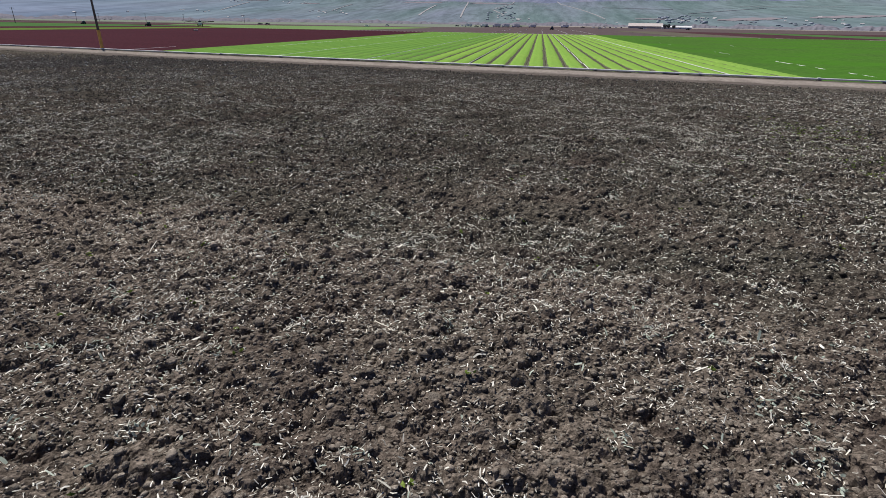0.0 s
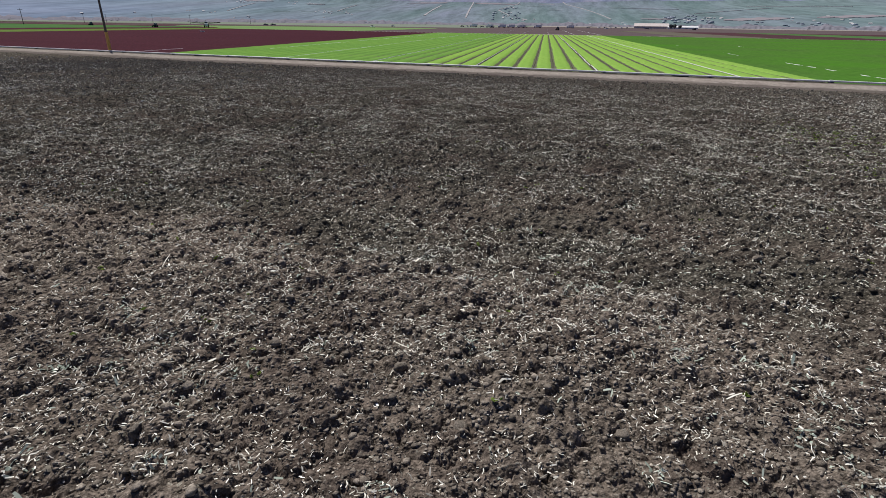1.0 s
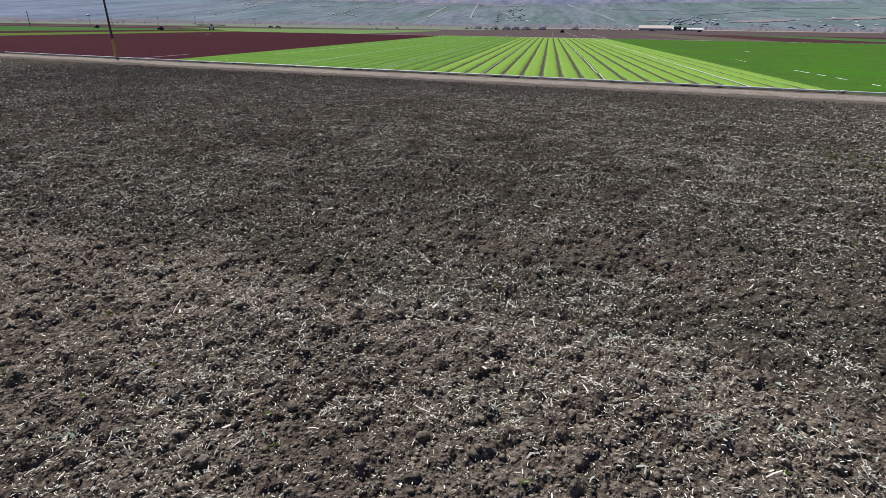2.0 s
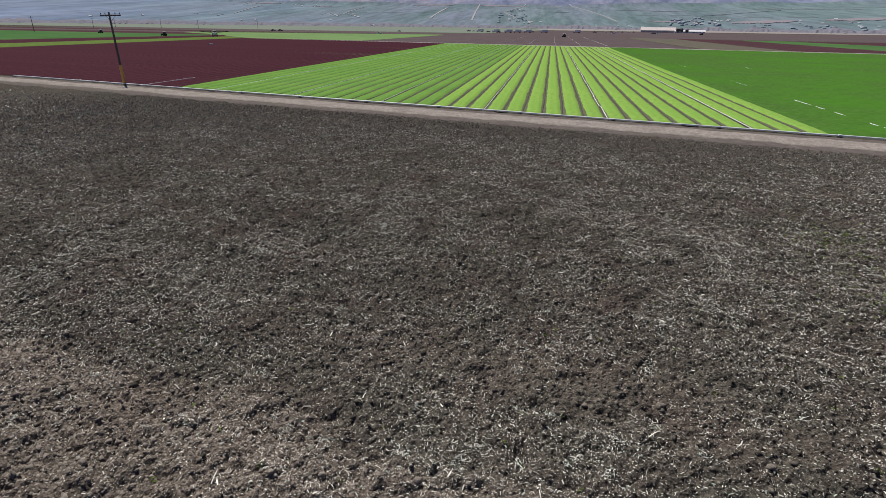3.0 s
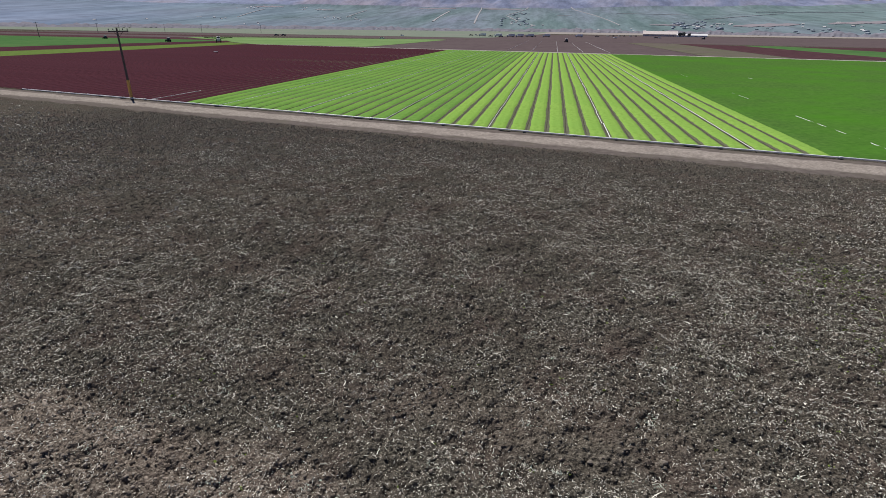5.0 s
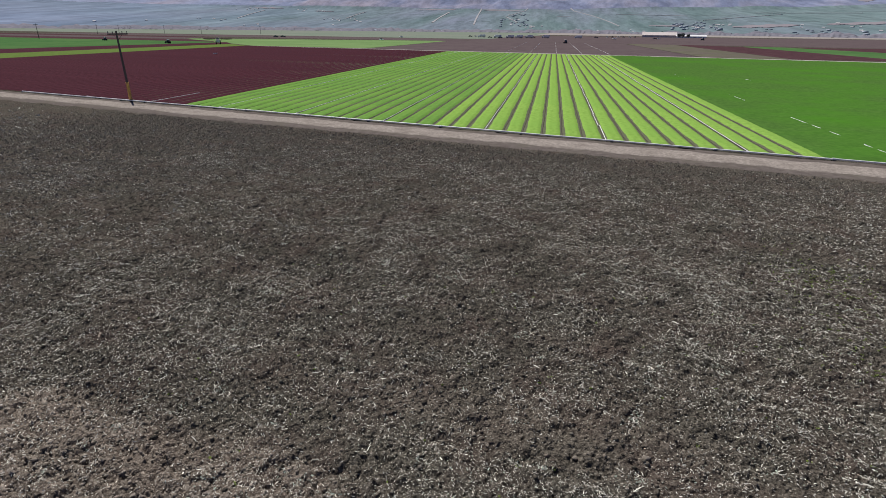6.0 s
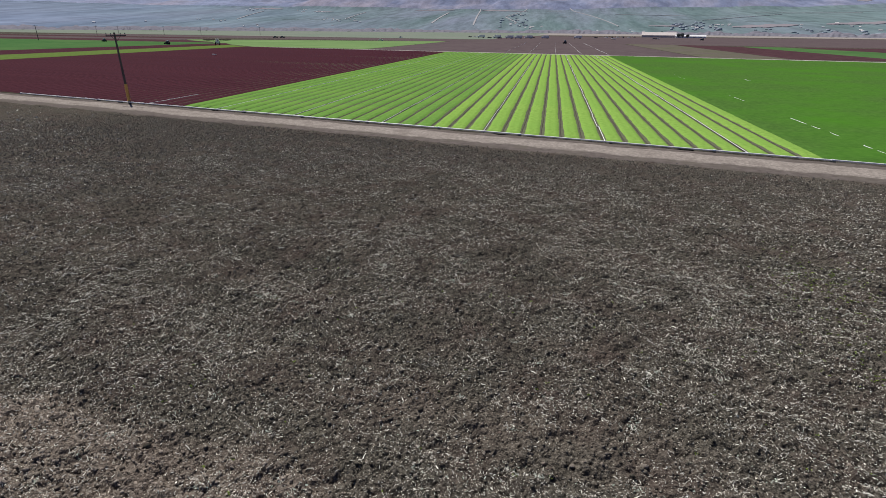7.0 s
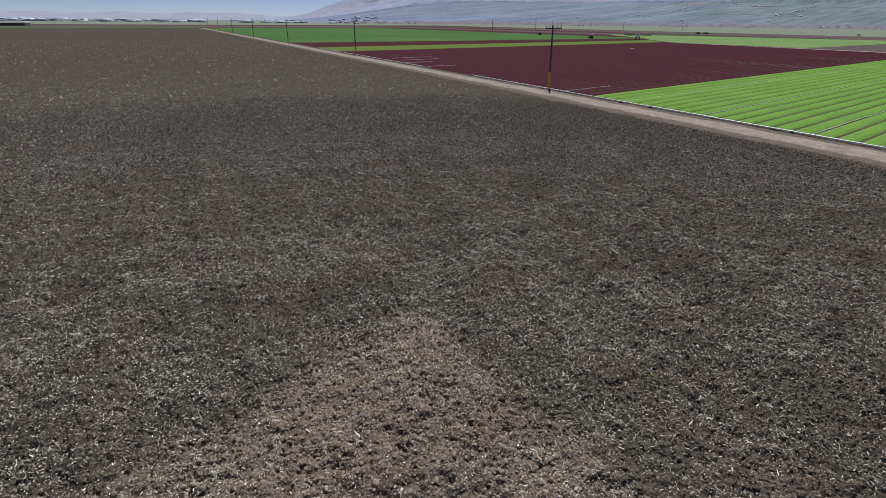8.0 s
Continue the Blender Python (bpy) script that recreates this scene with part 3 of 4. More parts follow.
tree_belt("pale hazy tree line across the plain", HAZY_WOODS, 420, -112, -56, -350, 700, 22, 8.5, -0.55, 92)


# hedgerows between the orchards, low and broken
# haze is in this tint too, a little darker than the slope
HEDGE = material("hazy_hedgerow", (0.112, 0.150, 0.152), (0.145, 0.185, 0.188), 14.0, 0.95)
for b0, r0, b1, r1 in ((-20, 2560, -10.5, 2620), (-17, 2800, -9.5, 2760), (-26, 2420, -19, 2450), (7.5, 2420, 15.5, 2320), (9.0, 2620, 17.5, 2520),
                       (13.0, 2240, 22.5, 2120), (-2.0, 2950, 5.5, 3020), (17, 2680, 27, 2480), (-9.5, 2380, -6.0, 2400)):
    for k in (0.0, 0.36, 0.7):
        e = k + 0.22
        draped("trim_hedgerow", "broken dark hedgerow between hillside orchards", "hedgerow", HEDGE, b0 + (b1 - b0) * k, r0 + (r1 - r0) * k, b0 + (b1 - b0) * e, r0 + (r1 - r0) * e, 12, lift=0.35)


# ---- utility poles along the road ----
def utility_pole():
    pole = new("utility_pole")
    part("shaft", rod(bmesh.new(), (0, 0, -0.3), (0, 0, 9.0), 0.17, 0.11, 12), POLE, pole)
    bm = box(bmesh.new(), -1.55, 0.12, 8.52, 1.55, 0.24, 8.68, bevel=0.015)
    arm = part("crossarm", bm, POLE, pole)
    for x in (-1.45, -0.75, 0.75, 1.45):
        bm = rod(bmesh.new(), (x, 0.18, 8.68), (x, 0.18, 8.80), 0.02, 0.02, 6)
        rod(bm, (x, 0.18, 8.78), (x, 0.18, 8.86), 0.075, 0.06, 8)
        rod(bm, (x, 0.18, 8.86), (x, 0.18, 8.95), 0.05, 0.035, 8)
        part("insulator", bm, CERAMIC, pole, "dark ceramic insulator")
    for x in (-0.7, 0.7):
        part("brace", rod(bmesh.new(), (x, 0.17, 8.52), (0, 0.15, 7.9), 0.025, 0.025, 6), STEEL, pole)
    bm = rod(bmesh.new(), (0, -0.02, -0.1), (0, 0, 2.45), 0.215, 0.20, 12)
    part("guard", bm, YELLOW, pole, "yellow plastic guard round the pole foot")
    return tagged(pole, "dark wooden utility pole with crossarm and yellow guard", "utility pole", "poles along the road")


first_pole = utility_pole()
pole_turn = -math.degrees(math.atan(SLANT)) + 12
for k in range(7):
    x = -61.4 - 94 * k
    m = pose(x, at_v(x, V_PIPE + 0.7), 0, 0.6 * math.sin(k), 0.8 * math.cos(2 * k), pole_turn + 4 * math.sin(3 * k)) @ Matrix.Diagonal((1.04, 1.04, 1.04, 1))
    if k:
        copy_thing(first_pole, m)
    else:
        first_pole.matrix_basis = pose(x + 0.4, at_v(x, V_PIPE + 0.7), 0, 0, -1.3, pole_turn) @ Matrix.Diagonal((1.04, 1.04, 1.04, 1))


def far_pole():
    pole = new("utility_pole")
    part("shaft", rod(bmesh.new(), (0, 0, -0.3), (0, 0, 10.5), 0.22, 0.16, 8), POLE, pole)
    part("crossarm", box(bmesh.new(), -1.5, 0.12, 9.7, 1.5, 0.28, 9.95), POLE, pole)
    return tagged(pole, "dark slender utility pole on a distant farm track", "utility pole", "poles on the far track")


lone_pole = far_pole()
for k, (b, r) in enumerate(((-45.4, 520), (-41.3, 790), (-39.7, 930), (-36.2, 860), (-33.2, 830), (-28.1, 850))):
    m = pose(r * math.sin(radians(b)), r * math.cos(radians(b)), 0, 0, 0.7 * math.sin(2 * k), 40 + 5 * k)
    if k:
        copy_thing(lone_pole, m)
    else:
        lone_pole.matrix_basis = m


# ---- irrigation pipes ----
def pipe_mesh(name, length, r):
    bm = rod(bmesh.new(), (0, 0, 0), (0, length, 0), r, r, 8)
    rod(bm, (0, -0.10, 0), (0, 0.12, 0), r * 1.35, r * 1.35, 8)
    me = bpy.data.meshes.new(name)
    bm.to_mesh(me)
    bm.free()
    me.materials.append(PIPE)
    return me


SECTION = 9.15
main_me, side_me = pipe_mesh("pipe_section", SECTION - 0.02, 0.075), pipe_mesh("lateral_section", SECTION - 0.02, 0.034)
road_turn = math.degrees(math.atan2(-SLANT, 1.0))


def main_line(x0, x1):
    line = tagged(new("irrigation_main"), "white aluminium irrigation main beside the dirt road", "irrigation pipe", "irrigation mains")
    line.matrix_basis = pose(x0, at_v(x0, V_PIPE + 0.25), 0.13)
    n = int((x1 - x0) / (SECTION * math.cos(math.atan(SLANT))))
    rng = random.Random(7)
    for i in range(n):
        d = Vector((math.cos(radians(road_turn)), math.sin(radians(road_turn)), 0)) * SECTION * i
        share("pipe_section", main_me, line, pose(d.x, d.y, rng.uniform(-0.015, 0.015), 0, 0, road_turn - 90 + rng.uniform(-0.25, 0.25)))
        bm = box(bmesh.new(), d.x - 0.12, d.y - 0.3, -0.16, d.x + 0.12, d.y + 0.22, -0.03)
        part("support_block", bm, STEEL, line)
        if i % 2 == 0:
            a = Vector((d.x + rng.uniform(1, 7), d.y - 1.2, -0.09))
            a.y = d.y + (a.x - d.x) * math.tan(radians(road_turn)) - 0.12
            bm = rod(bmesh.new(), a, a + Vector((0.5, -0.45, 0)), 0.05, 0.05, 6)
            rod(bm, a + Vector((0.5, -0.45, 0)), a + Vector((1.3, -0.5, 0)), 0.05, 0.05, 6)
            part("hose", bm, RUBBER, line, "short black hose lying beside the pipe")


main_line(-84.5, 110.0)
main_line(-195.0, -97.5)


def lateral(k, v0, v1, z=0.05):
    line = tagged(new("irrigation_lateral"), "thin white irrigation pipe lying in a furrow", "irrigation pipe", "irrigation laterals")
    x = k * BED
    line.matrix_basis = pose(x, at_v(x, v0), z)
    rng = random.Random(int(k))
    n = max(1, round((v1 - v0) / SECTION))
    long = (v1 - v0) / n
    for i in range(n):
        share("lateral_section", side_me, line, pose(rng.uniform(-0.06, 0.06), i * long, rng.uniform(-0.01, 0.02), 0, 0, rng.uniform(-0.3, 0.3)) @ Matrix.Diagonal((1, long / SECTION, 1, 1)))


for k in (-22, -16, -10, -4, 2, 8):
    lateral(k, V_PIPE + 0.4, V_FAR - 1)
for k, v0, v1, z in ((13.9, 60.4, 76.6, 0.120), (13.9, 78.0, 86.2, 0.122), (13.88, 104.5, 113, 0.112), (13.85, 145, 162, 0.10), (20.3, 148, 158, 0.105),
                     (-28, 60.3, 72, 0.05), (-34.5, 60.3, 70, 0.05), (-52, 60.3, 69, 0.05), (-58, 60.3, 69, 0.05), (-62, 63, 76, 0.05), (-66, 64, 78, 0.05)):
    lateral(k, v0, v1, z)


for x in (-23.5, -12.0, 0.0, 11.4, 23.2):
    lateral(x / BED, 274, 495, 0.16)


# ---- vehicles and farm machines ----
def wheel(parent, x, y, r, w, mat=RUBBER):
    bm = bmesh.new()
    bmesh.ops.create_cone(bm, cap_ends=True, segments=14, radius1=r, radius2=r, depth=w, matrix=Matrix.Translation((x, y, r)) @ Matrix.Rotation(math.pi / 2, 4, "Y"))
    tyre = part("wheel", bm, mat, parent)
    bm = bmesh.new()
    bmesh.ops.create_cone(bm, cap_ends=True, segments=10, radius1=r * 0.55, radius2=r * 0.55, depth=w + 0.03, matrix=Matrix.Translation((x, y, r)) @ Matrix.Rotation(math.pi / 2, 4, "Y"))
    part("rim", bm, STEEL, tyre)


def tractor(paint, boom):
    t = new("tractor")
    part("bonnet", box(bmesh.new(), -0.45, 0.3, 0.9, 0.45, 2.3, 1.65, 0.08, 0.08), paint, t)
    part("chassis", box(bmesh.new(), -0.4, -1.2, 0.6, 0.4, 2.1, 0.95, 0, 0.04), STEEL, t)
    part("cab", box(bmesh.new(), -0.75, -1.2, 1.0, 0.75, 0.3, 2.65, 0.14, 0.06), GLASS, t, "dark glazed cab")
    part("cab_roof", box(bmesh.new(), -0.85, -1.35, 2.65, 0.85, 0.4, 2.85, 0.05, 0.05), WHITE, t)
    part("exhaust", rod(bmesh.new(), (0.3, 1.2, 1.6), (0.3, 1.2, 2.7), 0.05, 0.05), STEEL, t)
    for x in (-0.85, 0.85):
        wheel(t, x, -0.7, 0.85, 0.45)
        wheel(t, x, 1.8, 0.55, 0.32)
        part("mudguard", box(bmesh.new(), x - 0.25, -1.5, 1.62, x + 0.25, 0.1, 1.72, 0.1, 0.03), paint, t)
    if boom:
        part("tank", box(bmesh.new(), -0.8, -3.0, 0.9, 0.8, -1.5, 2.1, 0.1, 0.15), WHITE, t, "white plastic spray tank")
        for side in (-1, 1):
            bm = rod(bmesh.new(), (side * 0.8, -2.6, 2.5), (side * 6.0, -2.6, 2.5), 0.13, 0.10, 6)
            rod(bm, (side * 0.8, -2.6, 1.9), (side * 6.0, -2.6, 2.4), 0.08, 0.07, 6)
            for q in range(1, 6):
                rod(bm, (side * (0.8 + q * 1.0), -2.6, 2.5), (side * (0.8 + q * 1.0 - 0.4), -2.6, 1.94 + q * 0.09), 0.04, 0.04, 5)
            part("boom", bm, RUBBER, t)
        part("mast", rod(bmesh.new(), (0, -2.6, 1.8), (0, -2.6, 3.2), 0.1, 0.08), STEEL, t)
    return t


def pickup(paint):
    t = new("pickup_truck")
    part("body", box(bmesh.new(), -0.95, -2.7, 0.5, 0.95, 2.7, 1.05, 0.02, 0.08), paint, t)
    part("cab", box(bmesh.new(), -0.88, -0.3, 1.05, 0.88, 1.4, 1.8, 0.16, 0.08), GLASS, t)
    part("cab_roof", box(bmesh.new(), -0.74, -0.1, 1.8, 0.74, 1.2, 1.86, 0, 0.02), paint, t)
    part("bed_side", box(bmesh.new(), -0.95, -2.7, 1.05, -0.85, -0.3, 1.35), paint, t)
    part("bed_side", box(bmesh.new(), 0.85, -2.7, 1.05, 0.95, -0.3, 1.35), paint, t)
    part("tailgate", box(bmesh.new(), -0.85, -2.7, 1.05, 0.85, -2.62, 1.35), paint, t)
    for x in (-0.85, 0.85):
        for y in (-1.7, 1.75):
            wheel(t, x, y, 0.38, 0.26)
    return t


def box_truck():
    t = new("box_truck")
    part("cargo_box", box(bmesh.new(), -1.25, -5.0, 1.1, 1.25, 2.2, 3.7, 0, 0.05), WHITE, t, "white cargo box")
    part("cab", box(bmesh.new(), -1.15, 2.4, 0.7, 1.15, 4.4, 2.6, 0.08, 0.1), WHITE, t)
    part("windscreen", box(bmesh.new(), -1.0, 4.2, 1.7, 1.0, 4.42, 2.4), GLASS, t)
    part("chassis", box(bmesh.new(), -0.5, -4.8, 0.6, 0.5, 4.0, 1.0), STEEL, t)
    for x in (-1.05, 1.05):
        for y in (-3.6, -2.5, 3.3):
            wheel(t, x, y, 0.5, 0.3)
    return t


def put_thing(ob, x, y, turn, label, category, group="", size=1.0):
    ob.matrix_basis = pose(x, y, 0.0, 0, 0, turn) @ Matrix.Diagonal((size, size, size, 1))
    return tagged(ob, label, category, group)


sprayer = put_thing(tractor(DARK_PAINT, True), -196, 315, 32, "dark tractor with a high tank and wide boom", "tractor", size=1.3)
put_thing(tractor(RED_PAINT, False), 7.6, 472, 15, "red tractor working on bare brown beds", "tractor")
put_thing(tractor(GREEN_PAINT, False), -232, 319, 80, "dark green tractor in a distant green field", "tractor", size=0.85)
put_thing(tractor(GREEN_PAINT, False), -305, 353, 70, "dark green tractor by a red crop strip", "tractor", size=0.85)
put_thing(tractor(DARK_PAINT, False), 171, 734, 95, "dark tractor parked near the packing shed", "tractor")
truck = put_thing(box_truck(), -53.8, 707, 84, "white box truck parked at the edge of the fields", "truck", "parked trucks")
for x, y, turn in ((-43.7, 718, 88), (-70, 720, 70), (-92.4, 743, 95), (28.9, 770, 80), (-32.0, 735, 86), (-12.0, 742, 92)):
    copy_thing(truck, pose(x, y, 0, 0, 0, turn))
white_pickup = put_thing(pickup(WHITE), -147, 484, 48, "white pickup truck on the field track", "pickup truck", "parked pickups")
for x, y, turn in ((-175, 656, 45), (-36.4, 751, 40), (-106, 787, 38), (73.4, 873, 30), (91.2, 893, 25), (109.6, 913, 28), (127.7, 775, 45), (-653, 501, 50), (68.6, 719, 42)):
    copy_thing(white_pickup, pose(x, y, 0, 0, 0, turn))
dark_pickup = put_thing(pickup(DARK_PAINT), -64.3, 696, 82, "dark pickup truck parked among white trucks", "pickup truck", "parked pickups")
for x, y, turn in ((-77.6, 706, 95), (-112, 780, 70), (-27.5, 761, 88), (55, 824, 92), (82, 883, 5), (100, 903, 8), (119, 924, 2), (122.9, 770, 88), (-284, 563, 75), (-279, 569, 85)):
    copy_thing(dark_pickup, pose(x, y, 0, 0, 0, turn))

crate = new("crop_bin")
part("bin_body", box(bmesh.new(), -0.9, -0.5, 0.10, 0.9, 0.5, 0.45, -0.08, 0.03), WHITE, crate)
part("runner", box(bmesh.new(), -1.0, -0.5, 0.0, 1.0, -0.35, 0.12), STEEL, crate)
part("runner", box(bmesh.new(), -1.0, 0.35, 0.0, 1.0, 0.5, 0.12), STEEL, crate)
crate.matrix_basis = pose(-128.5, 203.5, 0.2, 0, 0, 15) @ Matrix.Diagonal((0.75, 0.75, 0.75, 1))
tagged(crate, "white harvest bin standing among dark red lettuce", "harvest bin")


# ---- buildings ----
def shed(long, deep, high, ridge, wall_mat, roof_mat, doors):
    b = new("farm_shed")
    part("wall", box(bmesh.new(), -long / 2, -deep / 2, 0, long / 2, deep / 2, high), wall_mat, b)
    bm = bmesh.new()
    o = 0.6
    pts = [(-long / 2 - o, -deep / 2 - o, high), (long / 2 + o, -deep / 2 - o, high), (long / 2 + o, 0, high + ridge), (-long / 2 - o, 0, high + ridge), (long / 2 + o, deep / 2 + o, high), (-long / 2 - o, deep / 2 + o, high)]
    v = [bm.verts.new(p) for p in pts]
    for q in ((0, 1, 2, 3), (3, 2, 4, 5), (1, 4, 2), (0, 3, 5), (0, 5, 4, 1)):
        bm.faces.new([v[k] for k in q])
    part("roof", bm, roof_mat, b)
    for k in range(doors):
        x = -long / 2 + long * (k + 0.5) / doors
        part("door", box(bmesh.new(), x - 1.6, -deep / 2 - 0.06, 0, x + 1.6, -deep / 2 + 0.02, min(high * 0.7, 3.6)), ROOF, b)
    return b


def put_shed(ob, x, y, turn, label, category="shed"):
    ob.matrix_basis = pose(x, y, 0, 0, 0, turn)
    tagged(ob, label, category)


put_shed(shed(52, 24, 3.4, 4.6, WALL, WALL, 5), 168, 1010, -10, "long pale packing shed across the valley floor")
put_shed(shed(44, 14, 2.4, 2.0, WHITE, WHITE, 4), 212, 985, -10, "low white farm building beside the packing shed")
put_shed(shed(24, 10, 3.2, 1.4, DARK_PAINT, TILE_ROOF, 2), -806, 50, -70, "dark low farm building far across the plain")
put_shed(shed(6, 7, 3.6, 1.0, WHITE, ROOF, 1), -812, 66, -70, "small white outbuilding beside a dark barn")


def house():
    h = shed(11, 8, 3.2, 2.2, WHITE, PALE_ROOF, 1)
    h.name = "house"
    for x in (-3.5, 3.5):
        part("window", box(bmesh.new(), x - 0.7, -4.05, 1.0, x + 0.7, -3.97, 2.2), GLASS, h)
    return tagged(h, "small white house on the far hillside", "house", "hillside houses")


rng_h = random.Random(5)
home = house()
spots = [(-30.0, -28.0, 950, 1080, 7), (-24.5, -22.0, 900, 1080, 9), (-22.5, -19.0, 420, 520, 9), (-33.5, -31.0, 330, 430, 6), (13.5, 15.2, 230, 360, 7), (-2.8, -1.2, 110, 240, 7), (-21.5, -18.0, 150, 500, 6), (-32.0, -24.0, 100, 400, 3), (-4.8, -3.2, 260, 900, 9), (11.4, 14.2, 120, 420, 6), (20.5, 26.0, 60, 420, 9), (-46.0, -34.0, 120, 400, 2), (-1.0, 9.0, 60, 160, 6)]
made = 0
for lo, hi, near, far, count in spots:
    for _ in range(count):
        b = rng_h.uniform(lo, hi)
        p = hill_place(b, float(hill_foot(np.array(b))) + rng_h.uniform(near, far))
        k = rng_h.uniform(0.55, 0.95)
        m = pose(p.x, p.y, p.z - 0.4, 0, 0, -b + rng_h.uniform(-50, 50)) @ Matrix.Diagonal((k, k, k, 1))
        if made:
            copy_thing(home, m)
        else:
            home.matrix_basis = m
        made += 1

# trees beside the sheds
# leaf green lightened and greyed to paint in some haze
LEAVES = material("hazed_tree_leaves", (0.09, 0.105, 0.095), (0.15, 0.165, 0.15), 1.0, 0.8, island=0.4)
for tx0, ty0, high in ((190, 965, 6.5), (197, 972, 7.0), (203, 962, 5.5), (178, 1040, 9)):
    tree = tagged(new("tree"), "dark broad-crowned tree beside the packing shed", "tree", "trees at the sheds")
    tree.matrix_basis = pose(tx0, ty0, 0, 0, 0, tx0 * 7)
    rt = np.random.default_rng(int(tx0))
    bm = rod(bmesh.new(), (0, 0, -0.2), (0.2, 0.1, high * 0.45), 0.4, 0.25, 8)
    for q in range(6):
        a = q * 1.05
        rod(bm, (0.15, 0.1, high * (0.3 + 0.02 * q)), (math.cos(a) * high * 0.32, math.sin(a) * high * 0.32, high * (0.6 + 0.05 * (q % 3))), 0.16, 0.06, 6)
    part("trunk", bm, POLE, tree)
    n = 420
    d = rt.normal(0, 1, (n, 3))
    d /= np.linalg.norm(d, axis=1, keepdims=True)
    c = d * rt.uniform(0.45, 1.0, (n, 1)) ** 0.5 * np.array([high * 0.42, high * 0.42, high * 0.33]) * (1 + 0.18 * np.sin(5 * d[:, :1] + 3 * d[:, 1:2]))
    crown = new("crown", blobs("crown", c + np.array([0, 0, high * 0.64]), rt.uniform(0.25, 0.6, (n, 1)) * np.ones((1, 3)), LEAVES, OCTA, rt, 0.4))
    crown.parent = tree


# ---- residue and clods on the tilled soil ----
def scatter(rng, n, d_lo, d_hi, b_lo=-101.0, b_hi=42.0):
    """Places over a sector of the tilled field round the flight, thinning out past both its ends."""
    past = 1.35 * d_hi
    n = int(n * (past ** 2 - d_lo ** 2) / (d_hi ** 2 - d_lo ** 2))
    d = np.sqrt(rng.uniform(d_lo ** 2, past ** 2, n))
    b = np.radians(rng.uniform(b_lo, b_hi, n))
    x, y = -1.5 + d * np.sin(b), 2.5 + d * np.cos(b)
    share_in = smooth(d_lo, 1.35 * d_lo, d) if d_lo > 5 else 1.0
    share_out = 1 - smooth(0.65 * d_hi if d_hi > 100 else d_hi, past, d)
    ok = (y + SLANT * x < V_SOIL + 0.2 + 0.9 * rng.uniform(-1, 1, n)) & (rng.uniform(0, 1, n) < share_in * share_out)
    return x[ok], y[ok]


def straws(name, label, n, d_lo, d_hi, long_lo, long_hi, wide, mat, seed, bend=0.5, joints=3, lift=0.7, sector=(-101.0, 42.0), heaps=None):
    """Bent strips lying loose on the soil, or in heaps."""
    rng = np.random.default_rng(seed)
    if heaps is None:
        x, y = scatter(rng, n, d_lo, d_hi, *sector)
    else:
        x, y = (np.repeat(heaps[:, i], n) + rng.normal(0, 0.11, len(heaps) * n) * np.repeat(rng.uniform(0.5, 1.3, len(heaps)), n) for i in (0, 1))
    thick = 0.56 + 0.52 * value_noise(x, y, 1.1, 91) + 0.35 * value_noise(x, y, 5.0, 92) - 0.17 * cloddy(x, y)
    thick = thick * (1 - smooth(41.0, 51.5, y + SLANT * x))
    keep = rng.uniform(0, 1, len(x)) < (thick if heaps is None else 1.0)
    x, y = x[keep], y[keep]
    n = len(x)
    a = rng.uniform(0, 2 * math.pi, n)
    L = long_lo + (long_hi - long_lo) * rng.uniform(0, 1, n) ** 2
    W = wide * rng.uniform(0.5, 1.3, n)
    turn = rng.normal(0, bend, n)
    tilt = np.abs(rng.normal(0, 0.42, n))
    z = soil_z(x, y) + rng.uniform(0.012, 0.05, n)
    rows = []
    px, py, pz, ang = x.copy(), y.copy(), z.copy(), a.copy()
    side_lift = rng.uniform(-lift, lift, n)
    for i in range(joints):
        w = W * (0.5 if i == 1 else 0.35)
        ox, oy = -np.sin(ang) * w, np.cos(ang) * w
        rows.append(np.stack([px + ox, py + oy, pz + side_lift * w], -1))
        rows.append(np.stack([px - ox, py - oy, pz - side_lift * w], -1))
        px, py, pz = px + np.cos(ang) * L / (joints - 1), py + np.sin(ang) * L / (joints - 1), pz + np.sin(tilt) * L / (joints - 1)
        ang, tilt = ang + turn, tilt - 0.4 * np.abs(turn)
    v = np.stack(rows, 1).reshape(-1, 3)
    o = (np.arange(n) * 2 * joints)[:, None]
    f = np.concatenate([o + np.array([[2 * i, 2 * i + 1, 2 * i + 3, 2 * i + 2]]) for i in range(joints - 1)])
    return tagged(new(name, mesh_np(name, v, f, mat)), label, "crop residue", kind="stuff")


straws("straw_litter", "pale dry stems and stubble strewn on the soil", 36000, 1.5, 11, 0.02, 0.085, 0.013, STRAW, 101)
straws("straw_litter", "long pale stalk pieces lying loose on the soil", 420, 1.5, 18, 0.10, 0.24, 0.026, STRAW, 108, 0.35)
straws("straw_litter", "pale dry stems strewn over the tilth", 108000, 11, 24, 0.022, 0.085, 0.0165, STRAW, 102, joints=2, lift=1.2)
straws("straw_litter", "dry residue over the middle of the field", 104000, 23, 44, 0.035, 0.125, 0.023, STRAW, 103, joints=2, lift=1.5)
straws("straw_litter", "dry residue over the far side of the field", 108000, 44, 110, 0.07, 0.18, 0.040, STRAW, 104, joints=2, lift=1.6)
straws("straw_litter", "dry residue far along the field", 22000, 70, 260, 0.18, 0.40, 0.11, STRAW, 106, joints=2, lift=1.6)
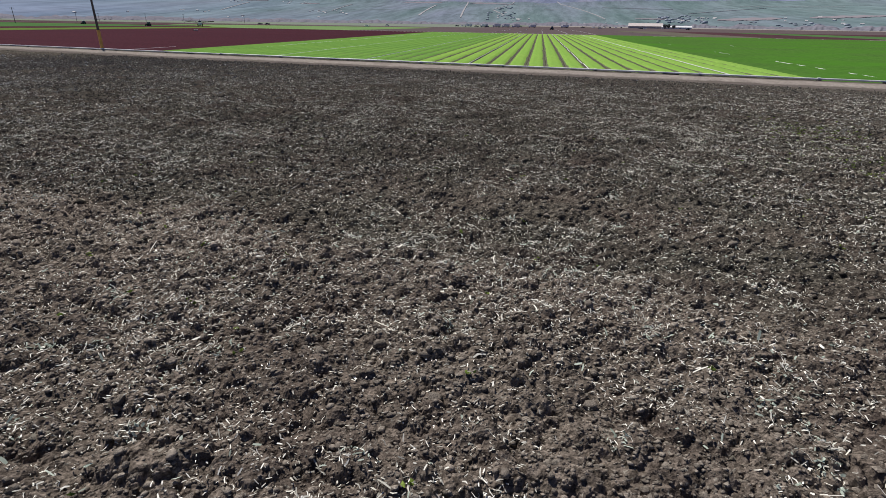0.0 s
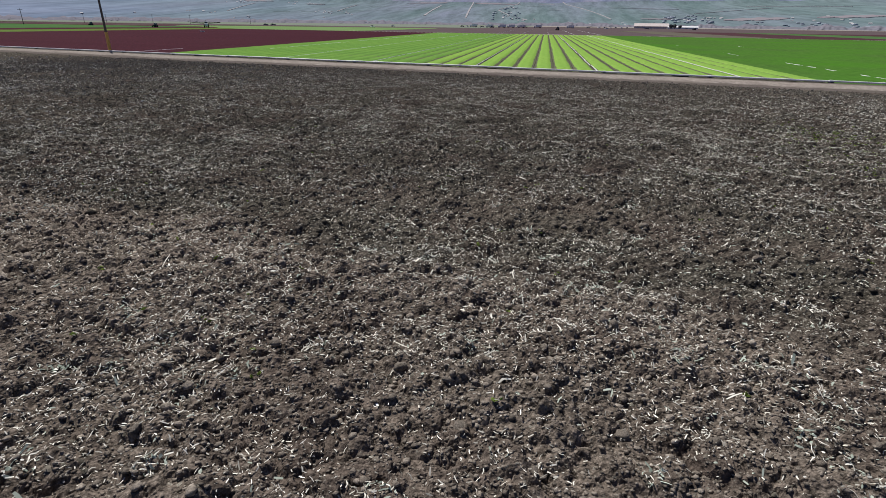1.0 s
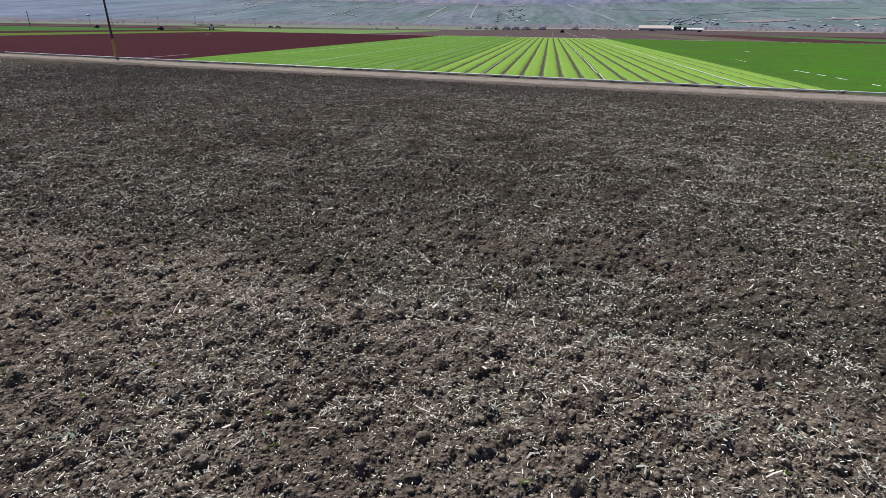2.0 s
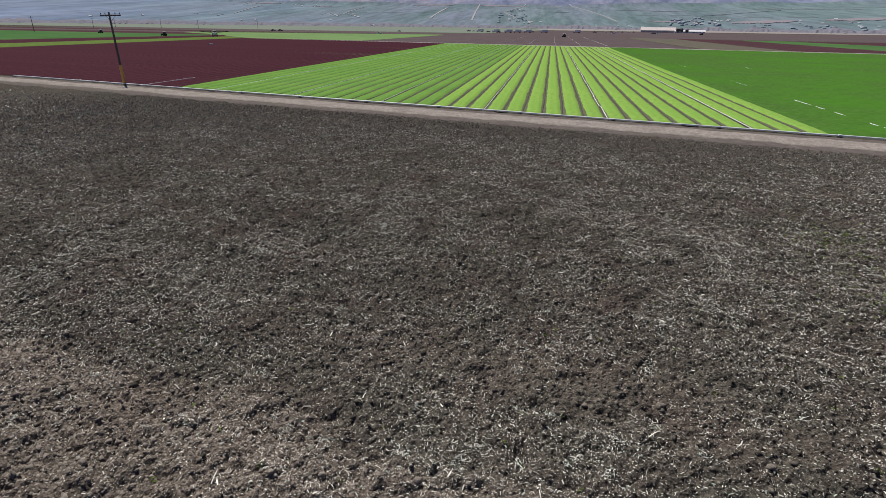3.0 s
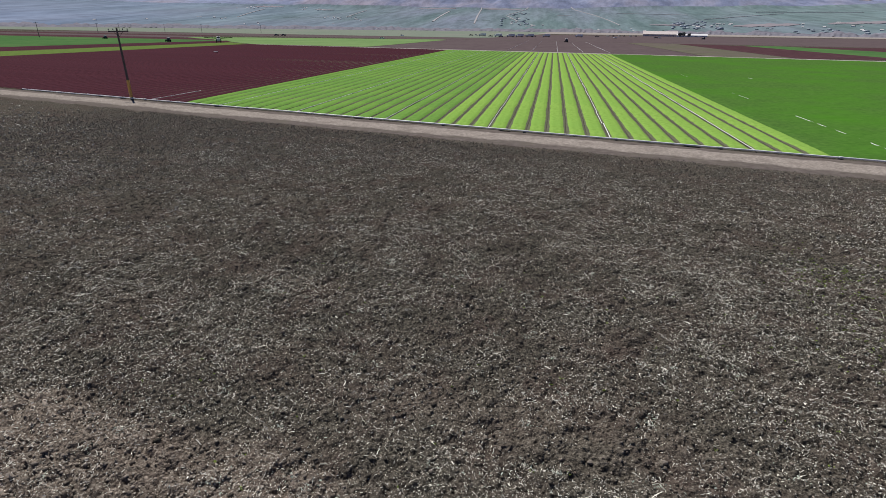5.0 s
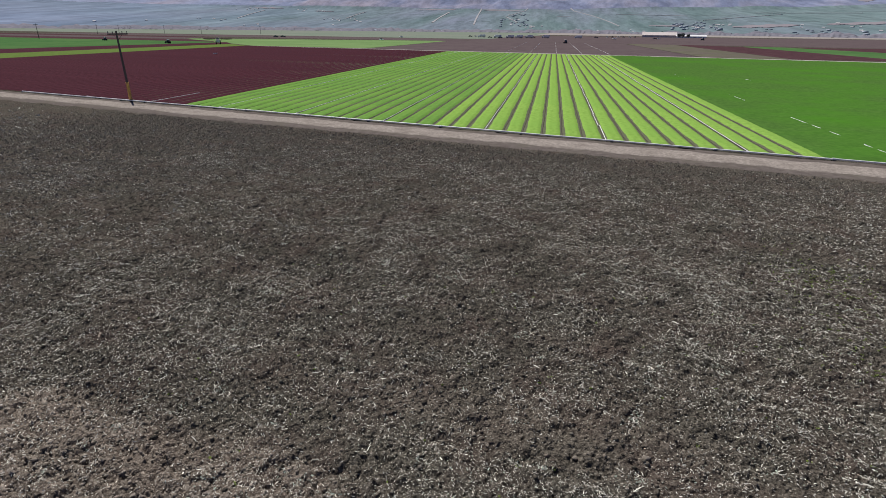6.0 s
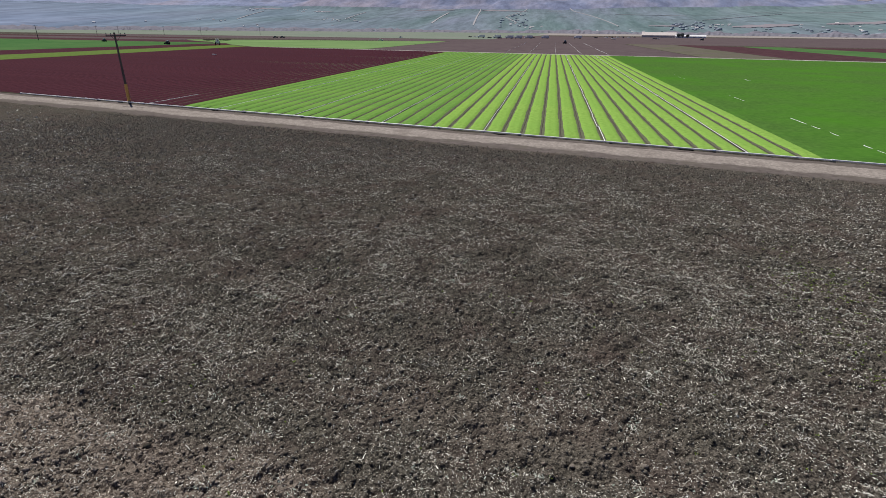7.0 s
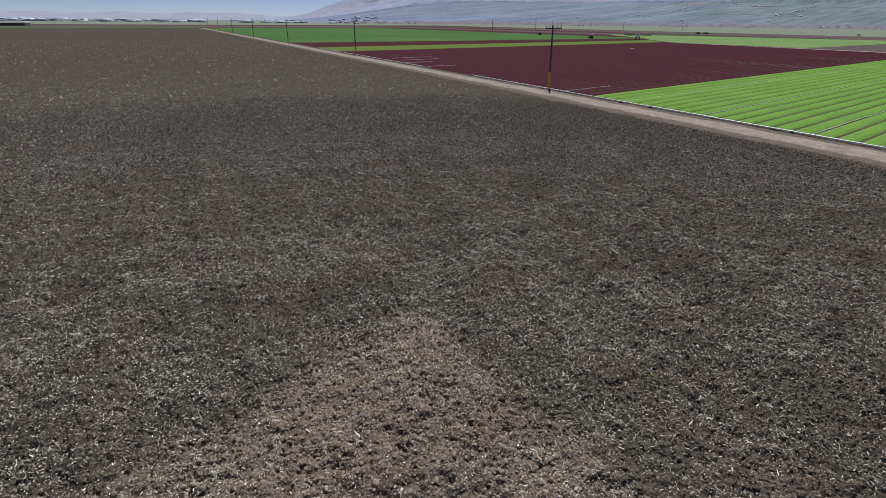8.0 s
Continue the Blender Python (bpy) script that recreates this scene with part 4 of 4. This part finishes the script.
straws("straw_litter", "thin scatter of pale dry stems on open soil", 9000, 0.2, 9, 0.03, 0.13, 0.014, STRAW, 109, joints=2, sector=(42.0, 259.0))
straws("leaf_litter", "wilted grey-green leaf scraps on the soil", 3400, 1.5, 24, 0.03, 0.09, 0.022, LEAFBIT, 105, 0.8)
straws("leaf_litter", "larger curled grey-green leaf scraps", 420, 1.5, 11, 0.04, 0.12, 0.032, LEAFBIT, 107, 0.7)
# heaps of trimmed leaves and stalks, some where they stand out, the rest strewn about
heap_rng = np.random.default_rng(140)
heap_x, heap_y = scatter(heap_rng, 90, 3.0, 22)
heap_at = np.concatenate([np.array([(2.38, 6.87), (3.83, 9.37), (2.12, 7.82), (-6.37, 7.53), (-5.08, 7.29), (-1.71, 12.12), (0.01, 12.16), (-6.99, 7.31), (-4.67, 5.96), (-6.00, 5.80), (0.36, 6.83), (-1.71, 8.75), (2.06, 9.11), (-5.88, 11.92), (2.40, 6.69),  (-12.42, 12.89), (-8.43, 13.91), (-3.10, 19.78), (-1.79, 13.93), (-1.13, 13.70), (4.45, 14.64)]), np.stack([heap_x, heap_y], -1)])
straws("leaf_litter", "small heaps of pale green trimmed leaves", 14, 0, 0, 0.03, 0.11, 0.022, LEAFBIT, 141, 1.1, lift=1.2, heaps=heap_at)
straws("straw_litter", "small heaps of pale broken stalks", 22, 0, 0, 0.03, 0.13, 0.014, STRAW, 142, 0.6, lift=1.0, heaps=heap_at + heap_rng.normal(0, 0.12, heap_at.shape))


def clods(name, label, n, d_lo, d_hi, small, large, template, seed, mat, jag=0.26, flat=0.75, power=3.0, sector=(-101.0, 42.0)):
    rng = np.random.default_rng(seed)
    x, y = scatter(rng, n, d_lo, d_hi, *sector)
    c = cloddy(x, y)
    moist = mat != CLOD
    keep = rng.uniform(0, 1, len(x)) < (1 - 0.8 * c if moist else 0.15 + 0.85 * c)
    x, y, c = x[keep], y[keep], c[keep]
    n = len(x)
    r = (small + (large - small) * rng.uniform(0, 1, n) ** power) * (0.85 + 0.25 * c)
    size = np.stack([r, r * rng.uniform(0.6, 1.0, n), r * flat * rng.uniform(0.6, 1.15, n)], -1)
    z = soil_z(x, y) + size[:, 2] * rng.uniform(0.0, 0.6, n)
    return tagged(new(name, blobs(name, np.stack([x, y, z], -1), size, mat, template, rng, jag, len(template[1]) > 3)), label, "soil clods", kind="stuff")


clods("soil_clods", "fine crumbs of broken brown soil", 19000, 2.5, 8.5, 0.012, 0.040, OCTA, 117, CLOD, 0.4, flat=0.55, power=1.8)
clods("soil_clods", "broken brown soil crumbs among clods", 20000, 8.5, 14, 0.015, 0.050, PYRAMID, 120, CLOD, 0.3, flat=0.7, power=1.8)
clods("soil_clods", "crumbly brown soil clods turned up by the plough", 7500, 2.5, 15, 0.020, 0.060, ICO1, 111, CLOD, 0.36, flat=0.6, power=2.6)
clods("soil_clods", "small dark soil crumbs on the finer tilth", 16000, 5, 13, 0.013, 0.045, PYRAMID, 115, MOIST_CLOD, 0.4)
clods("soil_clods", "coarse dark clods between finer crumbs", 6500, 9, 24, 0.045, 0.11, OCTA, 119, MOIST_CLOD, 0.4, power=2.0)
clods("soil_clods", "lumpy brown soil clods among smaller crumbs", 420, 2.5, 13, 0.04, 0.085, ICO2, 112, CLOD, 0.24)
clods("soil_clods", "brown soil clods over the drier tilth", 10000, 10, 22, 0.026, 0.080, PYRAMID, 116, CLOD, 0.35, flat=1.2, power=2.2)
clods("soil_clods", "dark brown soil clods over the tilth", 68000, 12, 24, 0.024, 0.065, SHARD, 113, MOIST_CLOD, 0.35, flat=1.0)
clods("soil_clods", "dark brown soil clods across the field", 52000, 24, 40, 0.035, 0.10, SHARD, 114, MOIST_CLOD, flat=0.75, power=2.0)
clods("soil_clods", "coarse brown soil clods towards the road", 150000, 36, 66, 0.06, 0.13, SHARD, 123, FAR_CLOD, 0.35, flat=0.66, power=1.6)
clods("soil_clods", "dark brown soil clods far across the field", 70000, 62, 220, 0.08, 0.19, SHARD, 118, FAR_CLOD, flat=0.55, power=2.0)

clods("soil_clods", "loose brown soil crumbs on open ground", 9000, 0.2, 9, 0.015, 0.06, PYRAMID, 122, CLOD, 0.3, flat=0.8, power=2.0, sector=(42.0, 259.0))

# single large clods
rng = np.random.default_rng(121)
v, f = ICO2
clod_meshes = []
for i in range(8):
    p = v * (1 + 0.24 * rng.uniform(-1, 1, (len(v), 1)))
    p = p + 0.22 * np.sin(p[:, [1, 2, 0]] * 3.1 + i)
    clod_meshes.append(mesh_np("clod", p * np.array([1, 0.8, 0.62]), f, CLOD, True))
x, y = scatter(rng, 700, 2.0, 22)
keep = rng.uniform(0, 1, len(x)) < 0.12 + 0.88 * cloddy(x, y)
x, y = x[keep][:280], y[keep][:280]
for i, (px, py, pz) in enumerate(zip(x, y, soil_z(x, y))):
    r = 0.04 + 0.06 * rng.uniform() ** 3
    m = pose(px, py, pz + 0.2 * r, rng.uniform(-25, 25), rng.uniform(-25, 25), rng.uniform(0, 360)) @ Matrix.Diagonal((r, r, r, 1))
    share("clod", clod_meshes[i % 8], ground, m)


# small green weeds in the tilth
WEED = material("young_weed_leaf", (0.10, 0.15, 0.03), (0.20, 0.26, 0.06), 0.05, 0.7, island=0.35)
rng = np.random.default_rng(131)
wx = np.concatenate([rng.normal(10.8, 1.3, 170), rng.normal(10.0, 1.8, 90), rng.uniform(-16, 14, 120)])
wy = np.concatenate([rng.normal(27.0, 1.8, 170), rng.normal(21.5, 1.8, 90), rng.uniform(5, 26, 120)])
leaf = np.repeat(np.arange(len(wx)), 3)
lx, ly = wx[leaf] + rng.normal(0, 0.03, len(leaf)), wy[leaf] + rng.normal(0, 0.03, len(leaf))
ls = np.stack([rng.uniform(0.02, 0.05, len(leaf)), rng.uniform(0.012, 0.03, len(leaf)), rng.uniform(0.012, 0.03, len(leaf))], -1)
tagged(new("weed_seedlings", blobs("weed_seedlings", np.stack([lx, ly, soil_z(lx, ly) + 0.035], -1), ls, WEED, OCTA, rng, 0.3)), "sparse yellow-green weed seedlings in the soil", "weeds", kind="stuff")
